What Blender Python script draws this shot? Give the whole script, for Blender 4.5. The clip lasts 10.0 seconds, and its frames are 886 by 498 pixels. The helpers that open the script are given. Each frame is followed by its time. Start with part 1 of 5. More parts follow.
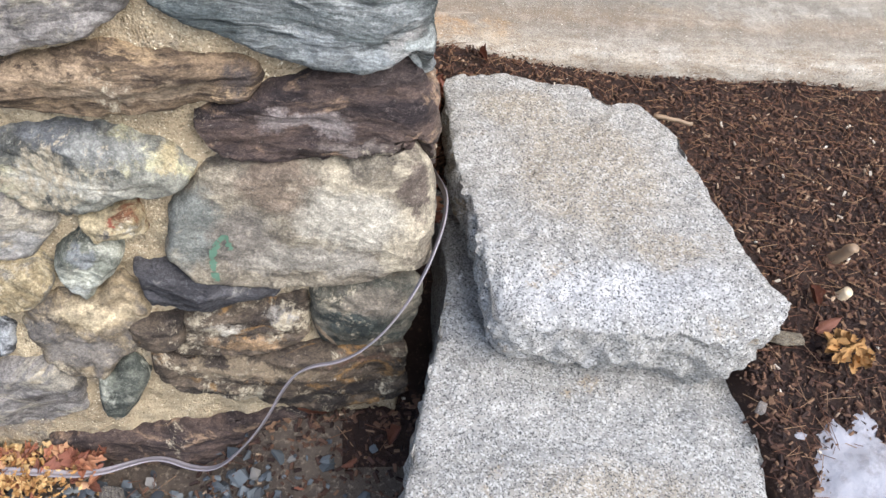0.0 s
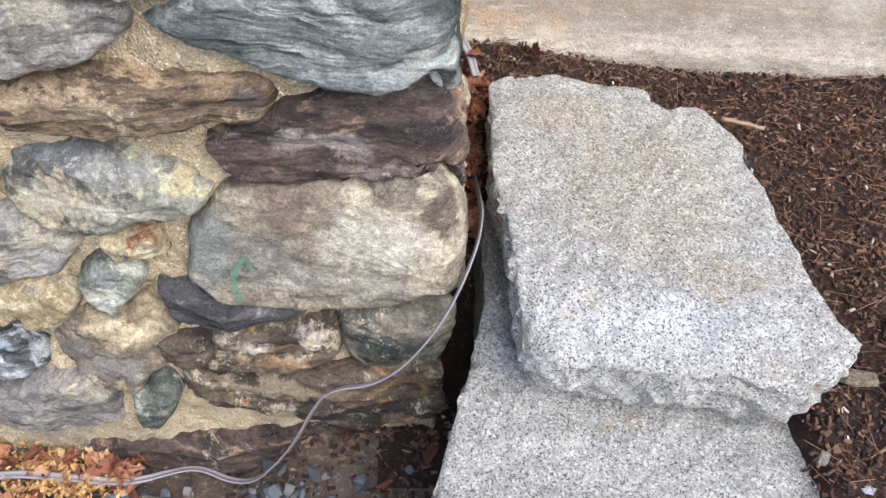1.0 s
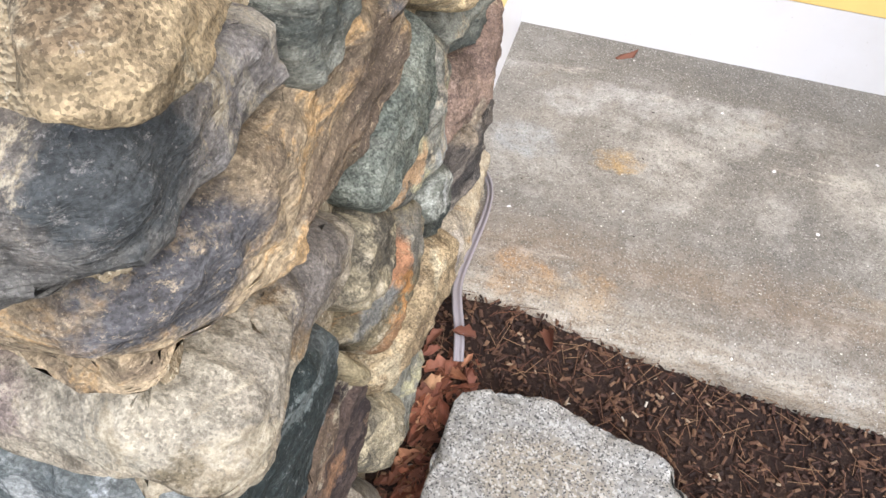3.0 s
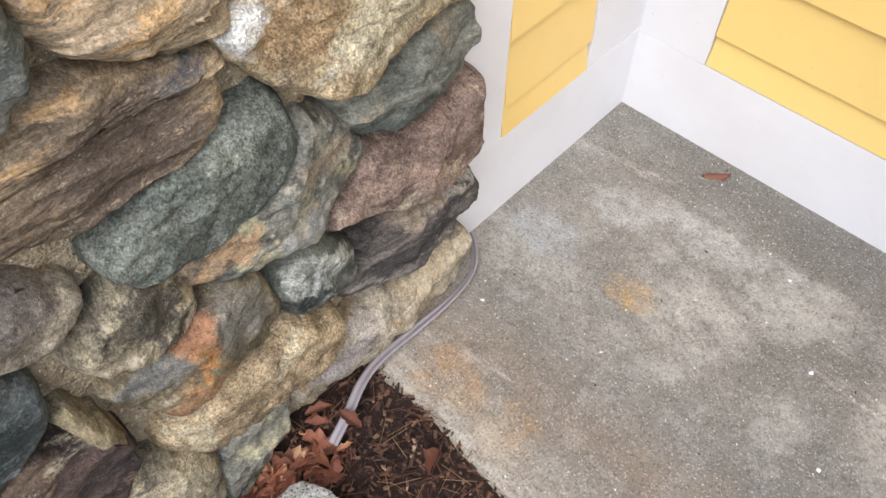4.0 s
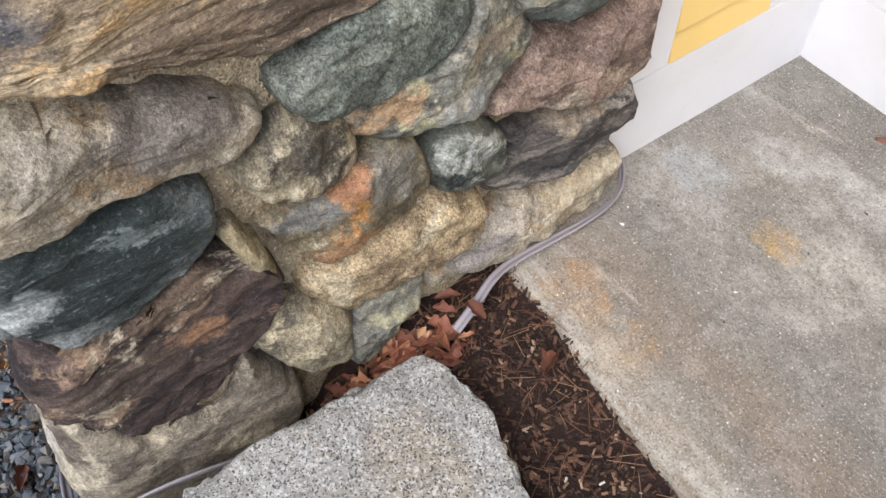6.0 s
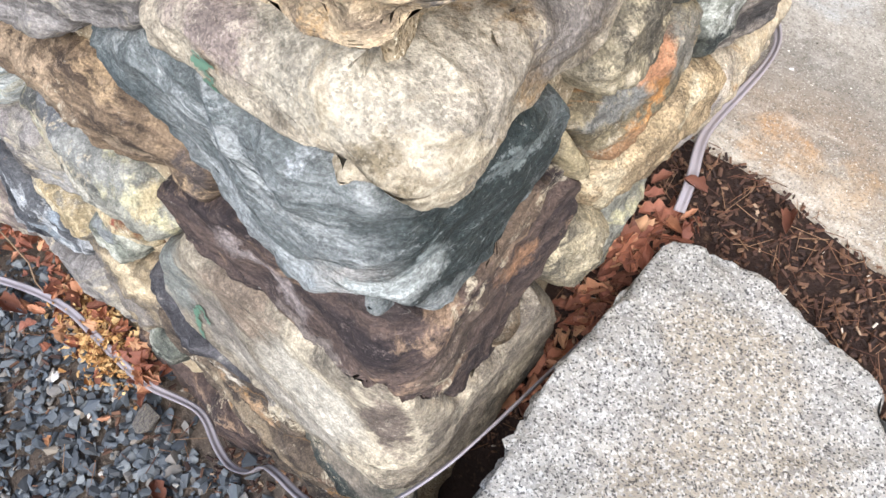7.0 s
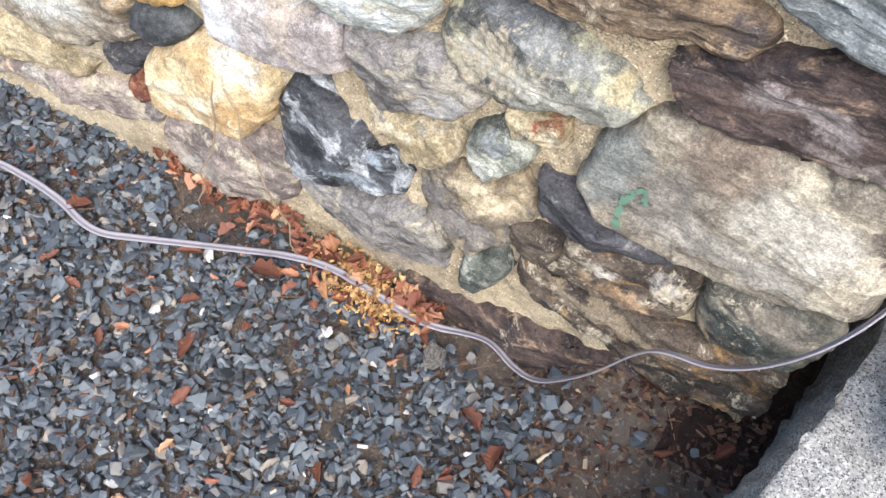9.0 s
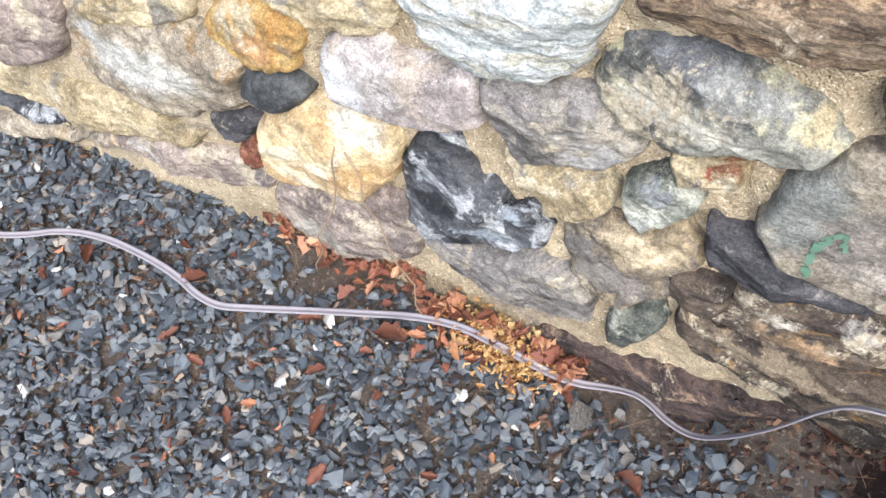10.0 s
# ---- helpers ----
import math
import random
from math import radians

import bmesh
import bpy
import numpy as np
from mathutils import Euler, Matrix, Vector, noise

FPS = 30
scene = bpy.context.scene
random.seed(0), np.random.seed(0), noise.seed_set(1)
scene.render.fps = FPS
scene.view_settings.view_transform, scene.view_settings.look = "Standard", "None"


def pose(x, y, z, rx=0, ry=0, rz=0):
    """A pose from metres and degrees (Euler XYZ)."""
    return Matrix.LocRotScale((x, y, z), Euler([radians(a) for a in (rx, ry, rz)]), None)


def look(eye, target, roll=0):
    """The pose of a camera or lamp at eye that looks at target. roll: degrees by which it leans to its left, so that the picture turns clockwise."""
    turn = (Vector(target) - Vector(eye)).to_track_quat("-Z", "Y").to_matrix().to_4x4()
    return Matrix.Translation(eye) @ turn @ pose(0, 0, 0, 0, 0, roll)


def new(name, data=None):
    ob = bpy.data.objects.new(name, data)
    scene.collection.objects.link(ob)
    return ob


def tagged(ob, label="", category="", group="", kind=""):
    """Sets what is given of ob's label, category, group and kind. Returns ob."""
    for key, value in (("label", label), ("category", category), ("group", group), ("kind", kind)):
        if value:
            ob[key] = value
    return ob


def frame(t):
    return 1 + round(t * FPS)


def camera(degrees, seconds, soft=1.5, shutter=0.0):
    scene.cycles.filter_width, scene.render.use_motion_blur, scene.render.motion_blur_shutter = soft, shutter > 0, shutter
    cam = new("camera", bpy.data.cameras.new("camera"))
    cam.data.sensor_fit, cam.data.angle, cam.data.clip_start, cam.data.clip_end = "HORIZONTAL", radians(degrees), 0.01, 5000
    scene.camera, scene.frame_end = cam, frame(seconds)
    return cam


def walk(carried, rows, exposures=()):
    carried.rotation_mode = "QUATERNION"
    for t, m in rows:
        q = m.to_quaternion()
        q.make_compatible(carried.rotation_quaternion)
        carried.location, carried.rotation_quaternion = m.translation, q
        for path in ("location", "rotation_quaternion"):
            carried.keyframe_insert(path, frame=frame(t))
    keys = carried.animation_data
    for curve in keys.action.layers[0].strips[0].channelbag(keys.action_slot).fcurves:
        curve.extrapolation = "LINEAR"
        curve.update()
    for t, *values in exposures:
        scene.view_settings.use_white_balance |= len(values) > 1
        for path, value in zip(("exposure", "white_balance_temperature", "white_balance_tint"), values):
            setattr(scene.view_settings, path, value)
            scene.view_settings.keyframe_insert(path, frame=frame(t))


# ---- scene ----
cam = camera(56.80, 10.0)
ROWS = [
    (0.0, -0.0894, -0.7248, 1.2186, 43.13, -6.42, -5.16),
    (0.5, -0.0799, -0.7234, 1.2290, 41.51, -4.86, -4.04),
    (1.0, -0.0126, -0.6369, 1.2184, 40.69, -2.31, -0.34),
    (1.5, 0.0848, -0.4916, 1.2625, 38.29, -1.16, 3.44),
    (2.0, 0.0769, -0.4025, 1.2971, 37.33, -1.04, 5.79),
    (2.5, 0.1398, -0.2812, 1.2911, 38.22, -0.06, 10.33),
    (3.0, 0.1786, -0.1034, 1.2650, 38.62, -1.59, 16.94),
    (3.2, 0.2069, -0.0492, 1.2850, 37.84, -1.46, 20.61),
    (4.3, 0.4578, 0.2410, 1.2660, 37.97, -0.16, 48.98),
    (4.5, 0.4748, 0.2554, 1.2625, 39.16, -0.30, 51.12),
    (5.0, 0.4774, 0.2429, 1.2561, 39.47, -1.52, 54.28),
    (5.2, 0.4791, 0.2401, 1.2524, 38.29, -1.25, 54.81),
    (6.3, 0.4187, 0.0690, 1.2331, 35.12, 2.12, 55.42),
    (6.5, 0.3689, 0.0335, 1.2158, 34.36, 2.13, 52.19),
    (7.0, 0.1864, -0.1296, 1.1807, 29.58, 0.82, 39.79),
    (7.5, 0.0673, -0.2377, 1.1503, 23.48, -1.29, 36.23),
    (8.0, -0.0943, -0.3460, 1.1290, 23.68, -1.71, 35.08),
    (8.5, -0.1529, -0.4566, 1.1643, 26.93, -1.13, 31.85),
    (9.0, -0.1603, -0.5330, 1.1841, 29.42, -0.36, 29.92),
    (9.5, -0.2264, -0.5135, 1.1651, 29.57, 2.68, 30.02),
    (10.0, -0.2862, -0.5069, 1.1475, 30.61, 5.78, 28.45),
]
walk(cam, [(t, pose(*r)) for t, *r in ROWS], [(0.0, 1.0, 6150, 10), (2.5, 0.98, 6150, 10), (3.0, 0.86, 6150, 10), (4.4, 0.46, 6100, 10), (5.2, 0.36, 6100, 10), (6.8, 1.1, 6120, 10), (7.5, 1.32, 6100, 10), (8.5, 1.34, 6120, 10), (9.0, 1.22, 6120, 10), (10.0, 1.25, 6120, 10)])

# world, light
world = bpy.data.worlds.new("sky")
scene.world = world
world.use_nodes = True
_wn = world.node_tree.nodes
_sky = _wn.new("ShaderNodeTexSky")
_sky.sky_type = "NISHITA"
_sky.sun_disc = False
_sky.sun_elevation, _sky.sun_rotation = radians(51), radians(146)
_sky.air_density, _sky.dust_density = 1.0, 3.0
_wn["Background"].inputs[1].default_value = 0.15
world.node_tree.links.new(_sky.outputs[0], _wn["Background"].inputs[0])
sun = new("sun", bpy.data.lights.new("sun", "SUN"))
sun.data.energy, sun.data.angle, sun.data.color = 1.65, radians(50), (1.0, 0.98, 0.95)
sun.matrix_world = look((1.5, -2.2, 3.3), (0, 0, 0))


# materials
def rgb(r, g, b):
    def lin(c):
        c /= 255
        return c / 12.92 if c <= 0.04045 else ((c + 0.055) / 1.055) ** 2.4
    return (lin(r), lin(g), lin(b), 1)


class Mat:
    """A small builder of node materials, with coordinates in metres."""

    def __init__(self, name, rough=0.85, vary=True):
        self.m = bpy.data.materials.new(name)
        self.m.use_nodes = True
        self.t = self.m.node_tree
        self.b = self.t.nodes["Principled BSDF"]
        self.b.inputs["Roughness"].default_value = rough
        self.b.inputs["Specular IOR Level"].default_value = 0.3
        tc = self.n("ShaderNodeTexCoord")
        self.info = self.n("ShaderNodeObjectInfo")
        self.co = tc.outputs["Object"]
        self.warp = None
        if vary:
            mul = self.n("ShaderNodeMath", operation="MULTIPLY")
            self.l(self.info.outputs["Random"], mul.inputs[0])
            mul.inputs[1].default_value = 37.0
            add = self.n("ShaderNodeVectorMath", operation="ADD")
            self.l(self.co, add.inputs[0])
            self.l(mul.outputs[0], add.inputs[1])
            self.co = add.outputs[0]

    def n(self, kind, operation="", blend_type=""):
        node = self.t.nodes.new(kind)
        if operation:
            node.operation = operation
        if blend_type:
            node.data_type = "RGBA"
            node.blend_type = blend_type
        return node

    def l(self, a, b):
        self.t.links.new(a, b)

    def stretch(self, sx, sy, sz, rot=(0, 0, 0)):
        mp = self.n("ShaderNodeMapping")
        mp.inputs["Scale"].default_value = (sx, sy, sz)
        mp.inputs["Rotation"].default_value = rot
        self.l(self.co, mp.inputs["Vector"])
        return mp.outputs[0]

    def noise(self, scale, detail=6, rough=0.6, co=None, dist=0.0):
        nt = self.n("ShaderNodeTexNoise")
        nt.inputs["Scale"].default_value = scale
        nt.inputs["Detail"].default_value = detail
        nt.inputs["Roughness"].default_value = rough
        nt.inputs["Distortion"].default_value = dist
        self.l(co or self.co, nt.inputs["Vector"])
        return nt.outputs[0]

    def cells(self, scale, co=None, colour=False):
        v = self.n("ShaderNodeTexVoronoi")
        v.inputs["Scale"].default_value = scale
        self.l(co or self.co, v.inputs["Vector"])
        return v.outputs["Color" if colour else "Distance"]

    def ramp(self, fac, stops, interp="LINEAR"):
        r = self.n("ShaderNodeValToRGB")
        r.color_ramp.interpolation = interp
        e = r.color_ramp.elements
        while len(e) < len(stops):
            e.new(0.5)
        for el, (p, c) in zip(e, stops):
            el.position = p
            el.color = c if len(c) == 4 else (*c, 1)
        self.l(fac, r.inputs[0])
        return r.outputs[0]

    def mask(self, fac, lo, hi):
        return self.ramp(fac, [(lo, (0, 0, 0, 1)), (hi, (1, 1, 1, 1))])

    def mix(self, fac, a, b, blend="MIX"):
        mx = self.n("ShaderNodeMix", blend_type=blend)
        for sock, v in ((mx.inputs[0], fac), (mx.inputs[6], a), (mx.inputs[7], b)):
            if isinstance(v, (int, float, tuple)):
                sock.default_value = v
            else:
                self.l(v, sock)
        return mx.outputs[2]

    def tone(self, body, fac, lo, hi, out_lo, out_hi):
        """Scales a colour's lightness by a texture."""
        mr = self.n("ShaderNodeMapRange")
        for name, v in (("From Min", lo), ("From Max", hi), ("To Min", out_lo), ("To Max", out_hi)):
            mr.inputs[name].default_value = v
        self.l(fac, mr.inputs["Value"])
        vs = self.n("ShaderNodeVectorMath", operation="SCALE")
        self.l(body, vs.inputs[0])
        self.l(mr.outputs[0], vs.inputs["Scale"])
        return vs.outputs[0]

    def blot(self, centre, radii):
        """A ragged patch round a place on the object, 1 inside and 0 outside."""
        if not self.warp:
            tc = self.n("ShaderNodeTexCoord")
            nt = self.n("ShaderNodeTexNoise")
            nt.inputs["Scale"].default_value, nt.inputs["Detail"].default_value, nt.inputs["Roughness"].default_value = 22, 8, 0.72
            self.l(tc.outputs["Object"], nt.inputs["Vector"])
            mad = self.n("ShaderNodeVectorMath", operation="MULTIPLY_ADD")
            self.l(nt.outputs["Color"], mad.inputs[0])
            mad.inputs[1].default_value = (0.09,) * 3
            self.l(tc.outputs["Object"], mad.inputs[2])
            self.warp = mad.outputs[0]
        sub = self.n("ShaderNodeVectorMath", operation="SUBTRACT")
        self.l(self.warp, sub.inputs[0])
        sub.inputs[1].default_value = [c + 0.045 for c in centre]
        mul = self.n("ShaderNodeVectorMath", operation="MULTIPLY")
        self.l(sub.outputs[0], mul.inputs[0])
        mul.inputs[1].default_value = [1 / r for r in radii]
        ln = self.n("ShaderNodeVectorMath", operation="LENGTH")
        self.l(mul.outputs[0], ln.inputs[0])
        return self.ramp(ln.outputs["Value"], [(0.62, (1, 1, 1, 1)), (1.0, (0, 0, 0, 1))])

    def bump(self, height, strength, dist):
        bp = self.n("ShaderNodeBump")
        bp.inputs["Strength"].default_value = strength
        bp.inputs["Distance"].default_value = dist
        self.l(height, bp.inputs["Height"])
        if self.b.inputs["Normal"].links:
            self.l(self.b.inputs["Normal"].links[0].from_socket, bp.inputs["Normal"])
        self.l(bp.outputs[0], self.b.inputs["Normal"])

    def colour(self, c):
        self.l(c, self.b.inputs["Base Color"])
        return self.m


def stone_material(name, a, b, c, amount=0.5, band=1.0, speck=0.35, fine=1.0, smear=0.5, blots=()):
    """a: light tone, b: dark tone, c: patches; band: how much the grain lies in layers; speck: salt-and-pepper grains; smear: old mortar and lichen; blots: (centre, radii, colour) of larger patches in the rock."""
    a, c = (tuple(min(0.80, x * 0.70) for x in v[:3]) + (1,) for v in (a, c))
    b = tuple(x * 0.68 for x in b[:3]) + (1,)
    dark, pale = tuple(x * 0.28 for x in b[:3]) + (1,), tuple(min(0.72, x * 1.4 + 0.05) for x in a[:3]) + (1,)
    k = Mat(name, 0.86)
    co = k.stretch(1, 1, band, (0.12, 0.08, 0.3))
    body = k.mix(k.mask(k.noise(9, 12, 0.74, co, 0.6), 0.42, 0.57), b, a)
    patch = k.mask(k.noise(11, 9, 0.7, k.stretch(1, 1, max(1, band * 0.5)), 0.8), 0.62 - 0.22 * amount, 0.67 - 0.2 * amount)
    body = k.mix(patch, body, c)
    for centre, radii, tone in blots:
        mean = sum(rgb(*tone)[:3]) / 3
        tone = tuple(min(0.7, 0.68 * (0.78 * x + 0.22 * mean)) for x in rgb(*tone)[:3]) + (1,)
        body = k.mix(k.blot(centre, radii), body, tone)
    body = k.tone(body, k.noise(30, 14, 0.78, co), 0.36, 0.64, 0.58, 1.42)
    body = k.tone(body, k.noise(160, 8, 0.8, k.stretch(1, 1, max(1, band * 0.4))), 0.36, 0.64, 0.72, 1.28)
    lum = k.n("ShaderNodeSeparateColor")
    k.l(k.cells(620 * fine, None, True), lum.inputs[0])
    body = k.tone(body, lum.outputs[0], 0.0, 1.0, 1 - 0.75 * speck, 1 + 0.75 * speck)
    body = k.mix(k.mask(k.noise(70, 12, 0.86, k.stretch(1, 1, max(1, band * 0.6), (0.5, 0, 1))), 0.56, 0.60), body, k.mix(0.6, body, pale))
    body = k.mix(k.mask(k.noise(260 * fine, 5, 0.8), 0.62, 0.66), body, k.mix(0.6, body, pale))
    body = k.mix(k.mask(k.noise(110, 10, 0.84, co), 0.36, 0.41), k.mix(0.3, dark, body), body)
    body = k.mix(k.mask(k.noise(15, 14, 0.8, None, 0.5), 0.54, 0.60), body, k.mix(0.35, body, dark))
    if smear:
        sm = k.mask(k.noise(9, 14, 0.82, None, 0.4), 0.62 - 0.14 * smear, 0.66 - 0.13 * smear)
        body = k.mix(sm, body, k.mix(k.mask(k.noise(140, 6, 0.8), 0.4, 0.6), rgb(138, 126, 105), rgb(192, 181, 158)))
    lich = k.mask(k.noise(46, 10, 0.8), 0.63, 0.66)
    body = k.mix(lich, body, k.mix(0.3, body, rgb(204, 200, 188)))
    flake = k.stretch(1, 1, min(band, 3), (0.12, 0.08, 0.3))
    k.bump(k.noise(40, 6, 0.62, flake), 0.8, 0.007)
    k.bump(k.noise(190, 4, 0.65, flake), 0.8, 0.0016)
    return k.colour(body)


STONE, STONE_LOOK = {}, {}


def stone_kind(name, a, b, c, **look_of):
    STONE_LOOK[name] = (a, b, c, look_of)
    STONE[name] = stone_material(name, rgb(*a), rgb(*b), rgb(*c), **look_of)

stone_kind("grey_gneiss", (158, 152, 146), (104, 99, 95), (176, 168, 152), band=3)
stone_kind("pale_granite", (192, 180, 158), (132, 121, 105), (158, 134, 102), speck=0.42, amount=0.3, smear=0.55)
stone_kind("blue_schist", (132, 136, 134), (100, 106, 104), (168, 171, 168), band=7, amount=0.4, smear=0)
stone_kind("brown_schist", (100, 84, 76), (56, 48, 48), (150, 126, 104), band=4, amount=0.3, smear=0.3)
stone_kind("pale_schist", (160, 149, 130), (112, 103, 92), (196, 184, 160), band=1.6, amount=0.4, smear=0.05)
stone_kind("dark_green", (122, 116, 102), (60, 65, 60), (150, 130, 106), amount=0.35, band=1.4)
stone_kind("rusty", (116, 102, 86), (64, 56, 50), (156, 122, 80), amount=0.3, band=3, smear=0.6)
stone_kind("slate", (88, 86, 88), (48, 47, 50), (136, 132, 126), band=5, amount=0.2, smear=0.3)
stone_kind("mottled", (170, 152, 122), (96, 90, 84), (120, 112, 104), amount=0.5)
stone_kind("green_schist", (138, 140, 126), (78, 82, 76), (188, 188, 172), band=2, amount=0.35)
stone_kind("blotchy", (196, 180, 146), (150, 132, 98), (124, 84, 60), amount=0.35)
stone_kind("grey_lichen", (160, 158, 144), (86, 86, 82), (190, 184, 150), amount=0.4, band=1.5)
stone_kind("layered_brown", (142, 121, 97), (72, 60, 50), (182, 156, 122), band=9, amount=0.35, smear=0.3)
stone_kind("tan_schist", (204, 182, 148), (134, 118, 98), (202, 168, 122), band=8, amount=0.35, smear=0.25)
stone_kind("white_lilac", (212, 204, 196), (164, 153, 148), (186, 172, 156), smear=0.1)
stone_kind("pale_blue", (222, 224, 218), (172, 178, 173), (190, 186, 168), band=6, smear=0.1)
stone_kind("cream", (208, 192, 156), (164, 146, 112), (140, 134, 122), amount=0.35)
stone_kind("ochre", (208, 178, 118), (170, 124, 66), (190, 176, 144), amount=0.3)
stone_kind("charcoal", (88, 90, 90), (54, 56, 57), (104, 104, 102), amount=0.1, smear=0)
stone_kind("yellow_quartz", (230, 206, 162), (204, 168, 118), (238, 224, 192), amount=0.3, smear=0)
stone_kind("black_white", (98, 99, 101), (44, 45, 49), (184, 186, 186), amount=0.5, band=1.6, smear=0.1)
stone_kind("mauve_grey", (176, 160, 148), (124, 111, 104), (196, 184, 160), band=2)
stone_kind("red_stone", (140, 84, 62), (92, 56, 44), (160, 120, 92))
stone_kind("green_gneiss", (142, 142, 130), (88, 92, 86), (158, 144, 120), band=3, amount=0.25, smear=0.08)
stone_kind("ochre_granite", (204, 184, 144), (140, 120, 94), (220, 208, 180), speck=0.6, amount=0.3)
stone_kind("red_granite", (168, 144, 128), (116, 98, 88), (188, 168, 146), speck=0.5, amount=0.25, smear=0.1)
stone_kind("slate_striped", (124, 116, 108), (72, 68, 66), (172, 164, 152), band=9, amount=0.3, smear=0.1)
stone_kind("green_white", (118, 120, 110), (66, 69, 64), (186, 188, 178), amount=0.3, smear=0)
stone_kind("green_speckled", (140, 144, 132), (92, 98, 90), (118, 120, 110), speck=0.65, amount=0.3, smear=0.05)
stone_kind("olive_granite", (158, 147, 122), (98, 92, 80), (176, 164, 136), speck=0.55)
stone_kind("rust_mottled", (164, 150, 118), (110, 101, 82), (182, 132, 80), amount=0.4, speck=0.4)
stone_kind("cream_granite", (186, 165, 130), (128, 110, 86), (198, 184, 154), speck=0.6, smear=0.1)


def mortar_material():
    k = Mat("mortar", 0.95, False)
    body = k.mix(k.mask(k.noise(8, 6, 0.6), 0.35, 0.65), rgb(164, 147, 120), rgb(194, 178, 148))
    body = k.mix(k.mask(k.noise(5, 5, 0.7), 0.56, 0.66), body, rgb(140, 132, 120))
    body = k.mix(k.mask(k.noise(42, 12, 0.86), 0.38, 0.54), k.mix(0.45, body, rgb(112, 96, 74)), body)
    body = k.mix(k.mask(k.noise(150, 8, 0.8), 0.36, 0.44), rgb(104, 90, 70), body)
    body = k.mix(k.mask(k.cells(330), 0.10, 0.28), rgb(120, 102, 76), body)
    body = k.mix(k.mask(k.noise(300, 2), 0.62, 0.68), body, rgb(228, 216, 188))
    k.bump(k.noise(34, 6, 0.66), 0.9, 0.009)
    k.bump(k.cells(330), 0.8, 0.003)
    return k.colour(body)


def granite_material():
    k = Mat("grey_granite", 0.85, False)
    body = k.mix(k.mask(k.noise(6, 9, 0.72), 0.36, 0.64), rgb(142, 140, 134), rgb(168, 165, 158))
    body = k.mix(k.blot((0.28, -0.11, 0.44), (0.24, 0.06, 0.10)), body, k.mix(k.mask(k.noise(40, 8, 0.75), 0.4, 0.6), rgb(156, 156, 155), rgb(184, 183, 181)))
    for centre, radii in (((0.27, 0.10, 0.48), (0.13, 0.16, 0.1)), ((0.20, 0.25, 0.48), (0.08, 0.06, 0.1)), ((0.34, -0.05, 0.47), (0.06, 0.04, 0.1)), ((0.25, -0.35, 0.36), (0.16, 0.10, 0.1))):
        body = k.mix(k.blot(centre, radii), body, k.mix(k.mask(k.noise(18, 8, 0.75), 0.3, 0.7), rgb(150, 141, 126), rgb(162, 154, 139)))
    body = k.mix(k.mask(k.noise(16, 8, 0.75), 0.60, 0.68), body, rgb(152, 137, 114))
    body = k.mix(k.mask(k.noise(55, 12, 0.82), 0.38, 0.52), k.mix(0.42, body, rgb(112, 112, 113)), body)
    body = k.mix(k.mask(k.noise(85, 10, 0.85, k.stretch(1, 1, 1, (0.5, 0.3, 0))), 0.53, 0.60), body, k.mix(0.3, body, rgb(226, 226, 222)))
    one, two = k.n("ShaderNodeSeparateColor"), k.n("ShaderNodeSeparateColor")
    k.l(k.cells(420, None, True), one.inputs[0])
    k.l(k.cells(620, None, True), two.inputs[0])
    body = k.mix(k.ramp(one.outputs[0], [(0.0, (0, 0, 0, 1)), (0.76, (0.42, 0.42, 0.42, 1))], "CONSTANT"), body, rgb(214, 213, 209))
    body = k.mix(k.ramp(one.outputs[1], [(0.0, (0, 0, 0, 1)), (0.76, (0.5, 0.5, 0.5, 1))], "CONSTANT"), body, rgb(108, 107, 106))
    body = k.mix(k.ramp(two.outputs[0], [(0.0, (0, 0, 0, 1)), (0.86, (0.85, 0.85, 0.85, 1))], "CONSTANT"), body, rgb(62, 61, 61))
    body = k.mix(k.mask(k.noise(140, 6, 0.8), 0.30, 0.36), rgb(70, 69, 68), body)
    body = k.mix(k.mask(k.noise(24, 6, 0.7), 0.72, 0.74), body, rgb(238, 238, 234))
    k.bump(k.noise(38, 6, 0.66), 0.8, 0.007)
    k.bump(k.noise(190, 4, 0.7), 0.9, 0.0022)
    return k.colour(body)


